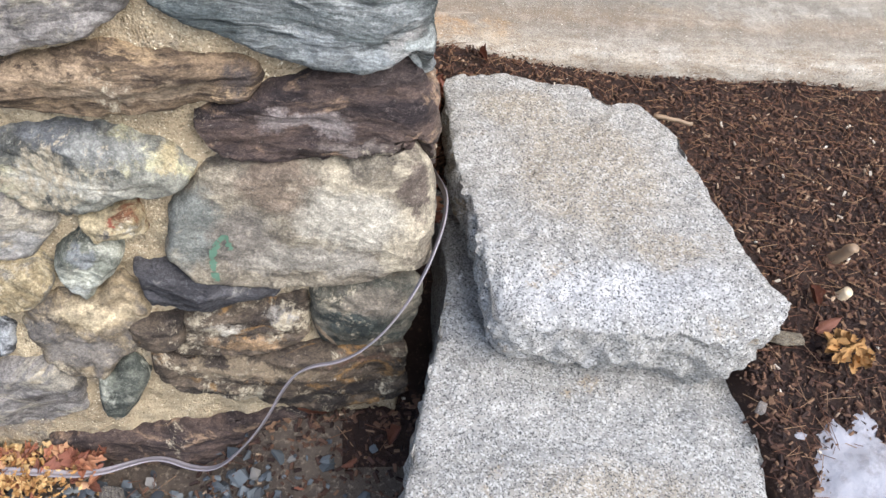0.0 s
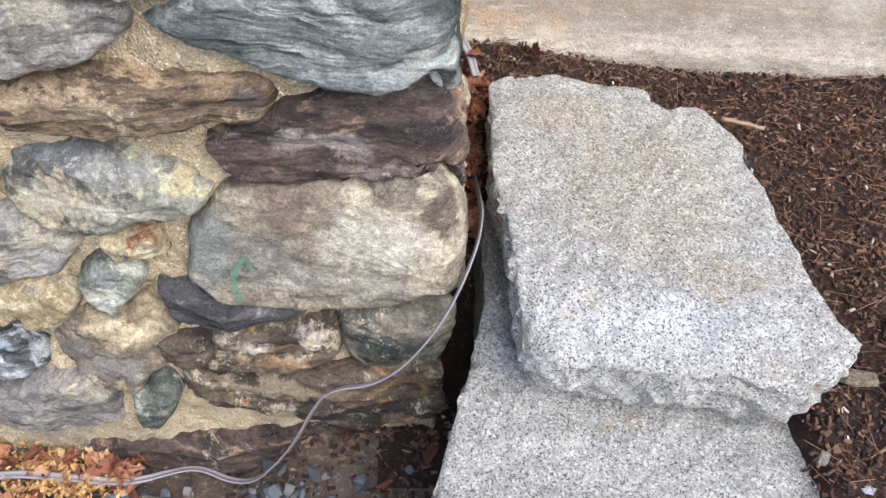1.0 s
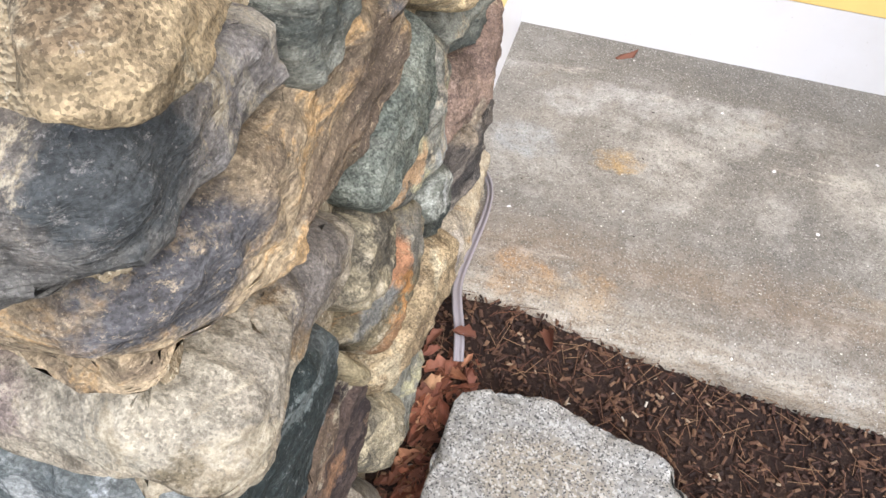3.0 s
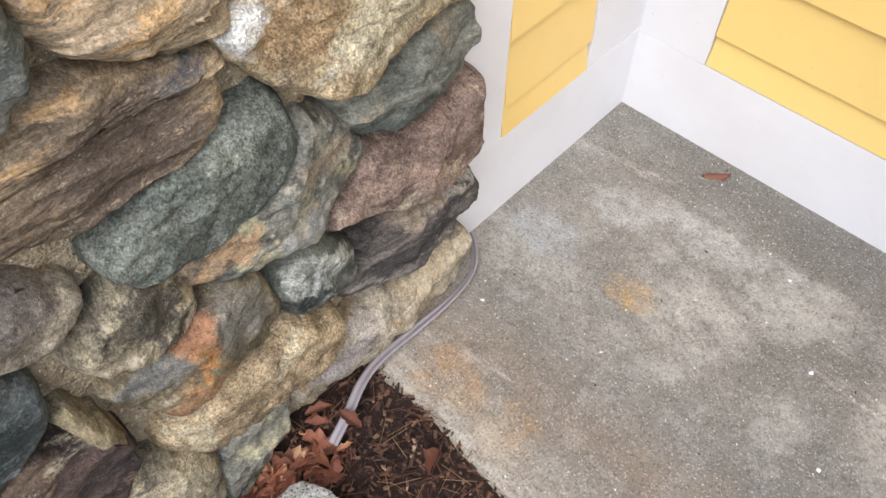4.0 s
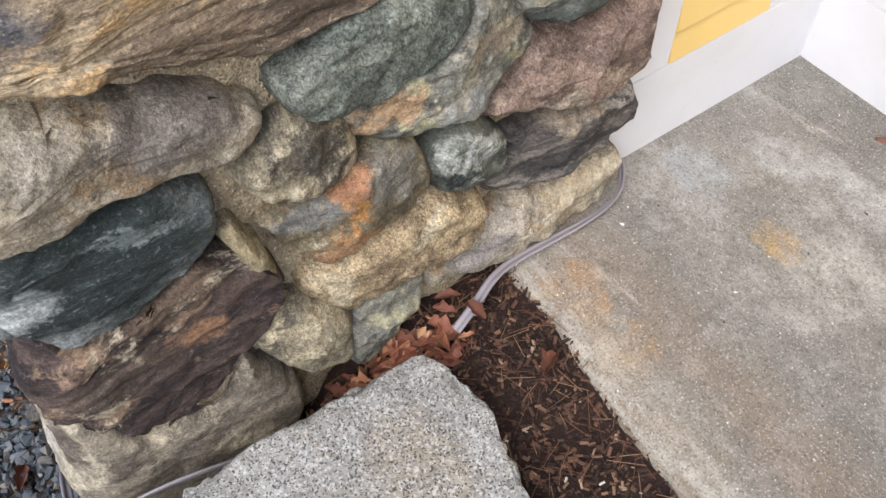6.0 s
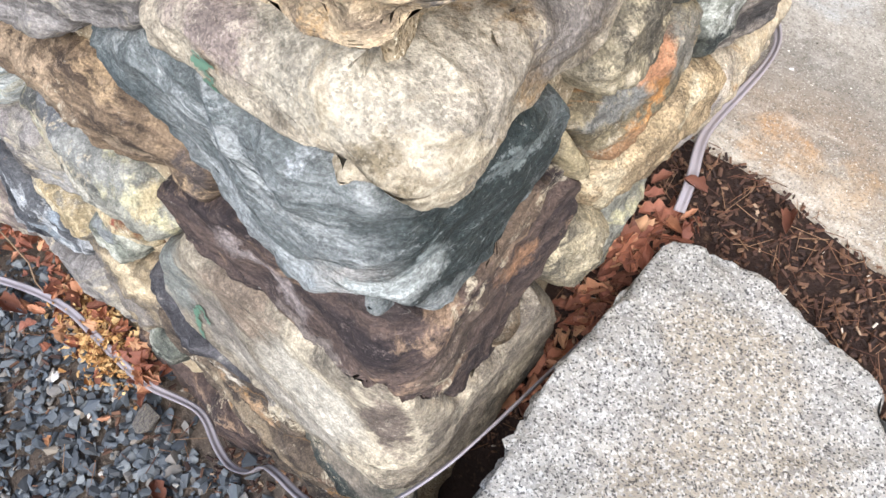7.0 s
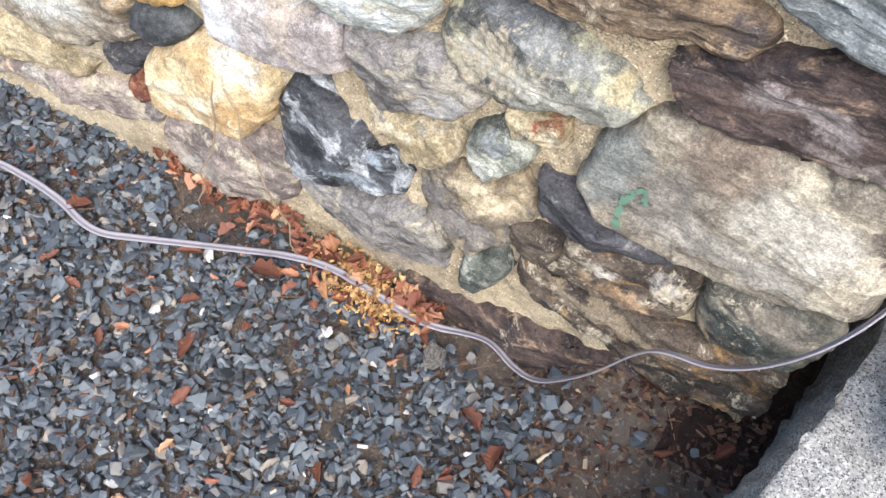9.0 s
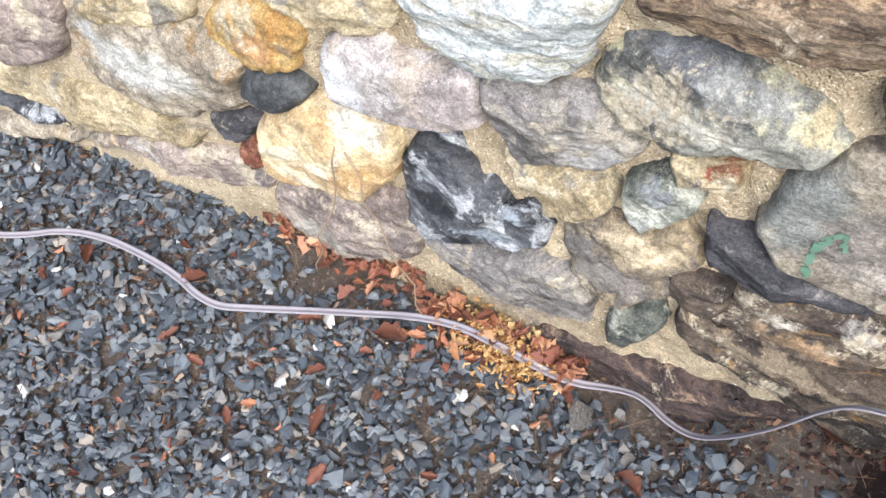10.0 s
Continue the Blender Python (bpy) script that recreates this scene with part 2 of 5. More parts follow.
def concrete_material():
    k = Mat("weathered_concrete", 0.9, False)
    body = k.mix(k.mask(k.noise(3.2, 8, 0.7), 0.36, 0.64), rgb(112, 109, 104), rgb(150, 145, 136))
    body = k.mix(k.mask(k.noise(9, 10, 0.74), 0.50, 0.62), body, k.mix(0.5, body, rgb(186, 183, 176)))
    for centre, size, tone in (((0.11, 0.857), 0.05, (176, 174, 170)), ((0.213, 0.899), 0.07, (178, 176, 172)), ((0.267, 0.773), 0.07, (182, 178, 170)), ((0.063, 0.753), 0.05, (164, 166, 166)), ((0.344, 0.88), 0.08, (176, 174, 168)),
                               ((0.201, 0.751), 0.035, (172, 146, 106)), ((0.11, 0.519), 0.05, (168, 134, 96)), ((0.194, 0.515), 0.05, (160, 134, 102)), ((0.348, 0.986), 0.06, (116, 114, 110)), ((0.6, 0.8), 0.12, (182, 178, 170)), ((0.9, 0.75), 0.12, (174, 168, 156))):
        body = k.mix(k.blot((*centre, 0.453), (size * 1.2, size * 0.8, 0.3)), body, k.mix(k.mask(k.noise(30, 8, 0.75), 0.35, 0.6), body, rgb(*tone)))
    body = k.mix(k.mask(k.noise(4.2, 6, 0.6, k.stretch(0.9, 1.2, 1), 0.4), 0.62, 0.82), body, rgb(160, 140, 110))
    sep = k.n("ShaderNodeSeparateXYZ")
    k.l(k.co, sep.inputs[0])
    wob = k.n("ShaderNodeMath", operation="MULTIPLY_ADD")
    k.l(k.noise(6, 4, 0.6), wob.inputs[0])
    wob.inputs[1].default_value = 0.16
    k.l(sep.outputs[1], wob.inputs[2])
    body = k.mix(k.mask(wob.outputs[0], 0.99, 1.07), body, k.mix(0.6, body, rgb(112, 108, 100)))
    band = k.n("ShaderNodeMath", operation="MULTIPLY_ADD")
    k.l(k.noise(9, 6, 0.7), band.inputs[0])
    band.inputs[1].default_value = 0.14
    k.l(sep.outputs[1], band.inputs[2])
    body = k.mix(k.ramp(band.outputs[0], [(0.53, (0.65, 0.65, 0.65, 1)), (0.61, (0, 0, 0, 1))]), body, k.mix(k.mask(k.noise(30, 9, 0.75, k.stretch(0.4, 2, 2)), 0.4, 0.6), rgb(150, 130, 104), rgb(206, 196, 178)))
    body = k.mix(k.ramp(band.outputs[0], [(0.58, (0, 0, 0, 1)), (0.63, (0.22, 0.22, 0.22, 1)), (0.70, (0, 0, 0, 1))]), body, rgb(176, 140, 96))
    body = k.mix(k.mask(k.noise(14, 7, 0.68, k.stretch(0.45, 2.0, 1)), 0.60, 0.74), body, k.mix(0.5, body, rgb(222, 214, 200)))
    body = k.mix(k.mask(k.noise(40, 10, 0.8), 0.36, 0.60), k.mix(0.42, body, rgb(92, 88, 82)), body)
    body = k.mix(k.mask(k.noise(330, 4, 0.8), 0.53, 0.58), body, k.mix(0.55, body, rgb(70, 67, 63)))
    body = k.mix(k.mask(k.noise(400, 3, 0.7, k.stretch(1, 1, 1, (1, 0, 0))), 0.575, 0.64), body, k.mix(0.5, body, rgb(200, 197, 190)))
    body = k.mix(k.mask(k.noise(170, 3, 0.6), 0.69, 0.71), body, rgb(226, 222, 212))
    body = k.mix(k.mask(k.noise(110, 3, 0.6), 0.725, 0.735), body, rgb(60, 56, 52))
    k.bump(k.noise(60, 8, 0.75), 0.5, 0.005)
    k.bump(k.noise(300, 3, 0.7), 0.45, 0.0012)
    return k.colour(body)


def soil_material(name, a, b, c):
    k = Mat(name, 0.95, False)
    body = k.mix(k.mask(k.noise(14, 8, 0.7), 0.35, 0.65), a, b)
    body = k.mix(k.mask(k.noise(120, 4, 0.7), 0.55, 0.66), body, c)
    k.bump(k.noise(45, 8, 0.75), 0.9, 0.014)
    k.bump(k.noise(220, 4, 0.7), 0.8, 0.003)
    return k.colour(body)


def scatter_material(name, stops, rough=0.8, grain=120, sheen=0.3):
    """One material for many small pieces, each with its own tone."""
    k = Mat(name, rough, False)
    geo = k.n("ShaderNodeNewGeometry")
    body = k.ramp(geo.outputs["Random Per Island"], [(p, rgb(*c)) for p, c in stops], "CONSTANT")
    body = k.mix(k.mask(k.noise(grain, 5, 0.7), 0.35, 0.7), body, k.mix(0.55, body, k.mix(0.5, body, (0.02, 0.018, 0.015, 1))))
    k.b.inputs["Specular IOR Level"].default_value = sheen
    k.bump(k.noise(grain * 2, 4, 0.7), 0.4, 0.001)
    return k.colour(body)


def paint_material(name, c, dirt):
    k = Mat(name, 0.42)
    body = k.mix(k.mask(k.noise(5, 6, 0.6), 0.4, 0.75), c, k.mix(0.25, c, dirt))
    body = k.mix(k.mask(k.noise(160, 3, 0.6), 0.70, 0.74), body, k.mix(0.5, body, dirt))
    k.bump(k.noise(60, 4, 0.6, k.stretch(1, 1, 12)), 0.15, 0.0012)
    return k.colour(body)


MORTAR, GRANITE, CONCRETE = mortar_material(), granite_material(), concrete_material()
MULCH = soil_material("mulch_soil", rgb(42, 31, 28), rgb(62, 46, 39), rgb(88, 68, 54))
DIRT = soil_material("gravel_dirt", rgb(84, 74, 66), rgb(112, 100, 88), rgb(146, 132, 116))
WHITE = paint_material("white_paint", rgb(220, 219, 221), rgb(170, 164, 152))
YELLOW = paint_material("yellow_paint", rgb(227, 196, 122), rgb(196, 162, 98))
GREEN = paint_material("dark_green_paint", rgb(44, 78, 70), rgb(30, 44, 40))
GRAVEL = scatter_material("crushed_slate", [(0.0, (86, 92, 97)), (0.16, (70, 75, 80)), (0.34, (102, 108, 112)), (0.5, (78, 85, 92)), (0.66, (116, 121, 123)), (0.78, (62, 66, 70)), (0.90, (124, 120, 114)), (0.965, (152, 142, 128)), (0.992, (206, 202, 194))], 0.6, 60, 0.4)
CHIPS = scatter_material("bark_mulch", [(0.0, (66, 48, 41)), (0.18, (92, 68, 55)), (0.36, (52, 39, 35)), (0.54, (110, 82, 65)), (0.72, (80, 58, 49)), (0.88, (130, 102, 80)), (0.97, (168, 146, 122)), (0.992, (208, 198, 182))], 0.9, 200)
NEEDLES = scatter_material("pine_needles", [(0.0, (104, 70, 52)), (0.25, (128, 94, 70)), (0.5, (88, 60, 47)), (0.75, (148, 118, 90))], 0.8, 200)
LEAFM = scatter_material("dead_leaf", [(0.0, (146, 94, 74)), (0.2, (166, 108, 82)), (0.4, (120, 78, 62)), (0.6, (176, 126, 96)), (0.8, (134, 86, 70)), (0.92, (198, 154, 118))], 0.65, 140)
PETALS = scatter_material("dried_petals", [(0.0, (202, 164, 110)), (0.3, (182, 140, 88)), (0.6, (214, 182, 130)), (0.85, (156, 114, 72))], 0.75, 200)
STRAPM = paint_material("grey_plastic", rgb(146, 140, 144), rgb(110, 104, 102))
SNOW = Mat("old_snow", 0.6, False)
SNOW.bump(SNOW.noise(50, 6, 0.7), 0.6, 0.01)
SNOW = SNOW.colour(SNOW.mix(SNOW.mask(SNOW.noise(30, 6, 0.7), 0.5, 0.75), rgb(158, 158, 164), rgb(108, 105, 106)))
WOOD = paint_material("weathered_wood", rgb(150, 128, 104), rgb(90, 72, 58))
PALEWOOD = paint_material("bare_wood", rgb(214, 196, 166), rgb(160, 140, 110))
GREENMARK = paint_material("green_marking_paint", rgb(92, 124, 104), rgb(120, 124, 106))


# mesh helpers
def mesh_object(name, verts, faces, material, parent=None, smooth=False, label=""):
    me = bpy.data.meshes.new(name)
    me.from_pydata([tuple(v) for v in verts], [], [tuple(f) for f in faces])
    me.materials.append(material)
    if smooth:
        me.polygons.foreach_set("use_smooth", [True] * len(me.polygons))
    me.update()
    ob = new(name, me)
    ob.parent = parent
    if label:
        ob["label"] = label
    return ob


def part(name, bm, material, parent=None, label="", smooth=False):
    bmesh.ops.recalc_face_normals(bm, faces=bm.faces)
    me = bpy.data.meshes.new(name)
    bm.to_mesh(me)
    bm.free()
    me.materials.append(material)
    if smooth:
        me.polygons.foreach_set("use_smooth", [True] * len(me.polygons))
    ob = new(name, me)
    ob.parent = parent
    if label:
        ob["label"] = label
    return ob


def box(x0, y0, z0, x1, y1, z1, bevel=0.003):
    bm = bmesh.new()
    bmesh.ops.create_cube(bm, size=1, matrix=Matrix.LocRotScale(((x0 + x1) / 2, (y0 + y1) / 2, (z0 + z1) / 2), None, (x1 - x0, y1 - y0, z1 - z0)))
    if bevel:
        bmesh.ops.bevel(bm, geom=bm.edges[:], offset=bevel, segments=2, affect="EDGES")
    return bm


def n3(p, k, seed=0.0):
    return noise.noise(Vector((p[0] * k + seed, p[1] * k - seed, p[2] * k + 2 * seed)))


def smooth(a, b, v):
    u = min(1.0, max(0.0, (v - a) / (b - a)))
    return u * u * (3 - 2 * u)


def rounded(points, times=2, soft=0.22):
    for _ in range(times):
        q = []
        for i, a in enumerate(points):
            b = points[(i + 1) % len(points)]
            q += [(a[0] * (1 - soft) + b[0] * soft, a[1] * (1 - soft) + b[1] * soft), (a[0] * soft + b[0] * (1 - soft), a[1] * soft + b[1] * (1 - soft))]
        points = q
    return points


def even(points, step, low, high):
    p = np.array(points + points[:1])
    d = np.r_[0, np.cumsum(np.hypot(*(p[1:] - p[:-1]).T))]
    n = int(min(high, max(low, d[-1] / step)))
    u = np.arange(n) * d[-1] / n
    return [(float(np.interp(v, d, p[:, 0])), float(np.interp(v, d, p[:, 1]))) for v in u]


# the stone pier: s runs along the front (s < 0), round the corner and back along the side (s > 0)
def side_x(z):
    return 0.055 - 0.05 * z


def front_y(z):
    return -0.066 + 0.115 * z


RADIUS = 0.032


def on_pier(s, z, out=0.0):
    cx, cy = side_x(z) - RADIUS, front_y(z) + RADIUS
    if s < -RADIUS:
        far = max(0.0, -s - 1.0)
        return Vector((side_x(z) + s, front_y(z) - 0.03 * far - out, z))
    if s > RADIUS:
        return Vector((side_x(z) + out, front_y(z) + s, z))
    a = (s + RADIUS) / (2 * RADIUS) * math.pi / 2
    return Vector((cx + (RADIUS + out) * math.sin(a), cy - (RADIUS + out) * math.cos(a), z))


pier = tagged(new("wall_stone"), "rough fieldstone pier laid in sandy mortar", "stone wall", kind="structure")


def pier_core():
    ss = np.r_[np.linspace(-2.7, -1.0, 60), np.linspace(-0.99, 0.665, 330)]
    zz = np.linspace(-0.12, 1.32, 250)
    verts = []
    for z in zz:
        for s in ss:
            p = on_pier(s, z)
            o = -0.021 + 0.011 * n3(p, 9) + 0.008 * n3(p, 26) + 0.005 * n3(p, 70) - 0.006 * max(0.0, (s - 0.58) / 0.08) - 0.006 * min(1.0, max(0.0, (s - 0.03) / 0.08))
            verts.append(on_pier(s, z, o))
    w = len(ss)
    faces = [(j * w + i, j * w + i + 1, (j + 1) * w + i + 1, (j + 1) * w + i) for j in range(len(zz) - 1) for i in range(w - 1)]
    # top and back close the pier
    top = len(verts)
    verts += [Vector((v[0] * 0.98 - 0.02, v[1] + 0.25, 1.33)) if s < 0 else Vector((v[0] - 0.25, v[1], 1.33)) for v, s in zip(verts[-w:], ss)]
    faces += [(top - w + i, top - w + i + 1, top + i + 1, top + i) for i in range(w - 1)]
    return mesh_object("mortar", verts, faces, MORTAR, pier, True, "sandy buff mortar between the stones")


pier_core()
part("core_block", box(-2.68, 0.13, -0.1, -0.10, 0.34, 1.31, 0.01), MORTAR, pier, "rubble core of the pier")
part("core_block", box(-0.34, 0.13, -0.1, -0.075, 0.60, 1.31, 0.01), MORTAR, pier, "rubble core of the pier")
STONES = [0]


def stone(kind, proud, *outline, blots=()):
    """One fieldstone: an outline on the pier's face with a tight worn edge, broken into a few flat faces and roughened. blots: (s, z, half width, half height, colour)."""
    STONES[0] += 1
    calm = 0.6 if kind in ("pale_schist", "yellow_quartz", "white_lilac") else 1.0
    seed = STONES[0] * 3.7
    rnd = random.Random(STONES[0])
    pts = even(rounded(list(outline), 2, 0.12), 0.0042, 60, 210)
    n = len(pts)
    cs, cz = sum(p[0] for p in pts) / n, sum(p[1] for p in pts) / n
    rough_pts = []
    for s, z in pts:
        d = Vector((s - cs, z - cz)).normalized()
        w = Vector((s * 24 + seed, z * 24, seed))
        g = 0.004 + 0.005 * smooth(0.2, 0.3, s) + 0.0060 * noise.noise(w) + 0.0040 * noise.noise(w * 2.7) + 0.0025 * noise.noise(w * 6)
        rough_pts.append((s + d.x * g, z + d.y * g))
    rim = np.array(rough_pts)
    inner = float(np.min(np.hypot(rim[:, 0] - cs, rim[:, 1] - cz)))
    top = max(proud, 0.031) - 0.018
    worn = min(0.8 * inner, rnd.uniform(0.010, 0.018))
    faces_of = []
    for _ in range(6):
        a, slope = rnd.uniform(0, 2 * math.pi), rnd.uniform(0.05, 0.34)
        faces_of.append((slope * math.cos(a), slope * math.sin(a), slope * inner * rnd.uniform(0.15, 0.7)))
    layered = {"blue_schist": 0.7, "tan_schist": 1.3, "brown_schist": 0.7, "layered_brown": 1.2, "slate": 1.0, "slate_striped": 1.2, "green_gneiss": 0.8, "rusty": 1.0, "pale_blue": 0.7}.get(kind, 0.25)
    rings = [0.0, 0.008, 0.018, 0.032, 0.05, 0.07, 0.095, 0.125, 0.16, 0.20, 0.245, 0.295, 0.35, 0.41, 0.475, 0.545, 0.62, 0.70, 0.79, 0.88, 0.95]
    verts, faces = [on_pier(s, z, -0.05) for s, z in rough_pts], []
    for q in rings:
        ring = rim * (1 - q) + np.array((cs, cz)) * q
        depth = np.min(np.hypot(ring[:, None, 0] - rim[None, :, 0], ring[:, None, 1] - rim[None, :, 1]), axis=1)
        for (a, b), far in zip(ring.tolist(), depth.tolist()):
            rise = math.sqrt(max(0.0, 1 - (1 - min(1.0, far / worn)) ** 2))
            p = on_pier(a, b)
            flat = min(f[0] * (a - cs) + f[1] * (b - cz) + f[2] for f in faces_of)
            flat = max(-0.016, min(0.004, flat))
            cell = noise.voronoi(Vector((p[0] * 11 + seed, p[1] * 11, p[2] * 15)))[0]
            rough = 0.004 * n3(p, 8, seed) + 0.0035 * n3(p, 21, seed) + 0.0042 * n3(p, 60, seed) + 0.0026 * n3(p, 140, seed)
            rough += 0.006 * (min(cell[1] - cell[0], 0.3) - 0.2) - 0.006 * abs(n3(p, 17, seed + 9))
            ledge = noise.noise(Vector((p[0] * 6 + seed, p[1] * 6, p[2] * 48)))
            rough += layered * 0.0055 * max(-0.5, min(0.5, ledge * 6))
            verts.append(on_pier(a, b, -0.030 + (0.030 + top + calm * flat) * rise + calm * rough * (0.3 + 0.7 * rise)))
    for r in range(len(rings)):
        for i in range(n):
            j = (i + 1) % n
            faces.append((r * n + i, r * n + j, (r + 1) * n + j, (r + 1) * n + i))
    last = len(rings) * n
    verts.append(sum((verts[last + i] for i in range(n)), Vector()) / n)
    faces += [(last + i, last + (i + 1) % n, len(verts) - 1) for i in range(n)]
    material = STONE[kind]
    if blots:
        a, b, c, look_of = STONE_LOOK[kind]
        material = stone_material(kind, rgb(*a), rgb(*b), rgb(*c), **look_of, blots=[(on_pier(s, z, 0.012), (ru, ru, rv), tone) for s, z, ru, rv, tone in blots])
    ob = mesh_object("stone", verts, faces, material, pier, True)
    ob.data.set_sharp_from_angle(angle=radians(38))
    return ob


stone("grey_gneiss", 0.034, (-0.366, 0.870), (-0.309, 0.870), (-0.261, 0.857), (-0.201, 0.847), (-0.196, 0.823), (-0.228, 0.796), (-0.295, 0.787), (-0.391, 0.790))
corner_stone = stone("pale_granite", 0.045, (-0.199, 0.844), (-0.166, 0.866), (-0.099, 0.877), (-0.047, 0.885), (-0.015, 0.897), (-0.015, 0.881), (0.074, 0.876), (0.117, 0.868), (0.194, 0.840), (0.222, 0.814), (0.219, 0.785), (0.190, 0.773), (0.134, 0.788), (0.054, 0.793), (0.015, 0.804), (-0.015, 0.841), (-0.054, 0.824), (-0.138, 0.812), (-0.192, 0.815), blots=((-0.033, 0.882, 0.120, 0.030, (192, 180, 154)), (-0.128, 0.874, 0.050, 0.030, (150, 132, 120)), (-0.006, 0.927, 0.060, 0.012, (128, 116, 104)), (0.149, 0.844, 0.070, 0.040, (136, 126, 116)), (0.000, 0.843, 0.030, 0.025, (142, 126, 94)), (0.050, 0.858, 0.050, 0.030, (172, 160, 138))))
stone("blue_schist", 0.042, (-0.293, 0.766), (-0.210, 0.804), (-0.155, 0.815), (-0.056, 0.819), (-0.015, 0.820), (0.024, 0.800), (0.073, 0.789), (0.134, 0.783), (0.169, 0.757), (0.168, 0.718), (0.142, 0.696), (0.099, 0.681), (0.021, 0.678), (-0.015, 0.733), (-0.049, 0.713), (-0.113, 0.701), (-0.170, 0.709), (-0.230, 0.737), (-0.266, 0.750), blots=((-0.072, 0.731, 0.120, 0.016, (156, 161, 159)), (-0.017, 0.743, 0.040, 0.030, (180, 176, 168)), (-0.245, 0.750, 0.070, 0.035, (88, 97, 96)), (-0.020, 0.830, 0.060, 0.012, (214, 220, 222)), (0.075, 0.756, 0.100, 0.090, (52, 62, 60)), (0.018, 0.748, 0.025, 0.020, (140, 150, 146)), (0.103, 0.763, 0.050, 0.008, (120, 130, 126)), (-0.002, 0.738, 0.050, 0.012, (170, 176, 170))))
stone("brown_schist", 0.040, (-0.256, 0.637), (-0.179, 0.666), (-0.116, 0.689), (-0.050, 0.708), (-0.015, 0.722), (0.024, 0.672), (0.098, 0.674), (0.143, 0.699), (0.184, 0.679), (0.217, 0.628), (0.209, 0.600), (0.163, 0.556), (0.122, 0.514), (0.057, 0.529), (0.015, 0.584), (-0.015, 0.628), (-0.038, 0.605), (-0.133, 0.586), (-0.204, 0.583), (-0.241, 0.600), blots=((-0.135, 0.637, 0.060, 0.018, (150, 136, 130)), (-0.074, 0.613, 0.050, 0.012, (132, 118, 108)), (-0.043, 0.697, 0.050, 0.020, (88, 74, 70)), (0.133, 0.622, 0.030, 0.020, (160, 116, 78)), (0.116, 0.683, 0.050, 0.025, (122, 100, 78)), (0.051, 0.631, 0.060, 0.030, (96, 80, 68))))
marked_stone = stone("pale_schist", 0.044, (-0.302, 0.512), (-0.242, 0.574), (-0.176, 0.579), (-0.088, 0.580), (-0.015, 0.628), (0.052, 0.532), (0.122, 0.514), (0.163, 0.551), (0.222, 0.447), (0.202, 0.377), (0.104, 0.359), (0.051, 0.380), (-0.015, 0.431), (-0.085, 0.397), (-0.194, 0.392), (-0.289, 0.394), (-0.316, 0.442), blots=((-0.282, 0.499, 0.050, 0.075, (140, 142, 132)), (-0.178, 0.560, 0.050, 0.050, (146, 126, 104)), (-0.219, 0.474, 0.050, 0.050, (142, 132, 118)), (-0.089, 0.512, 0.075, 0.050, (204, 194, 172)), (-0.132, 0.448, 0.100, 0.028, (176, 166, 148)), (-0.011, 0.556, 0.020, 0.070, (122, 106, 92)), (0.116, 0.551, 0.050, 0.030, (140, 120, 92))))
stone("dark_green", 0.036, (-0.144, 0.384), (-0.106, 0.389), (-0.032, 0.405), (0.008, 0.415), (0.016, 0.345), (-0.003, 0.300), (-0.038, 0.272), (-0.141, 0.276), blots=((-0.062, 0.369, 0.060, 0.030, (142, 130, 112)), (-0.108, 0.337, 0.050, 0.020, (62, 70, 66))))
stone("rusty", 0.030, (-0.313, 0.319), (-0.255, 0.343), (-0.196, 0.345), (-0.147, 0.374), (-0.152, 0.281), (-0.227, 0.259), (-0.312, 0.244), (-0.341, 0.252), (-0.322, 0.281), blots=((-0.258, 0.317, 0.030, 0.012, (204, 192, 170)), (-0.182, 0.338, 0.030, 0.016, (176, 168, 156)), (-0.232, 0.283, 0.060, 0.012, (176, 140, 96))))
stone("rusty", 0.036, (-0.369, 0.258), (-0.321, 0.240), (-0.267, 0.240), (-0.141, 0.265), (-0.002, 0.280), (0.009, 0.191), (-0.012, 0.152), (-0.114, 0.135), (-0.237, 0.148), (-0.331, 0.167), (-0.373, 0.199), blots=((-0.245, 0.231, 0.120, 0.012, (150, 130, 100)), (-0.194, 0.174, 0.200, 0.016, (62, 55, 50)), (-0.070, 0.246, 0.060, 0.012, (128, 98, 76)), (-0.124, 0.204, 0.012, 0.010, (206, 200, 190))))
stone("brown_schist", 0.030, (-0.551, 0.061), (-0.454, 0.064), (-0.285, 0.086), (-0.156, 0.132), (-0.149, 0.102), (-0.169, 0.045), (-0.269, 0.005), (-0.425, -0.003), (-0.545, 0.018))
stone("slate", 0.046, (-0.360, 0.413), (-0.316, 0.413), (-0.286, 0.403), (-0.185, 0.399), (-0.187, 0.371), (-0.231, 0.361), (-0.326, 0.350), (-0.351, 0.347), (-0.359, 0.381))
stone("mottled", 0.034, (-0.514, 0.344), (-0.489, 0.359), (-0.436, 0.354), (-0.389, 0.383), (-0.365, 0.366), (-0.356, 0.330), (-0.366, 0.292), (-0.405, 0.248), (-0.431, 0.213), (-0.477, 0.208), (-0.503, 0.249), (-0.517, 0.293), blots=((-0.425, 0.338, 0.060, 0.020, (212, 190, 146)), (-0.454, 0.274, 0.060, 0.030, (150, 140, 128)), (-0.502, 0.308, 0.030, 0.030, (128, 120, 112))))
stone("rusty", 0.024, (-0.382, 0.321), (-0.318, 0.316), (-0.321, 0.275), (-0.372, 0.260), (-0.391, 0.276))
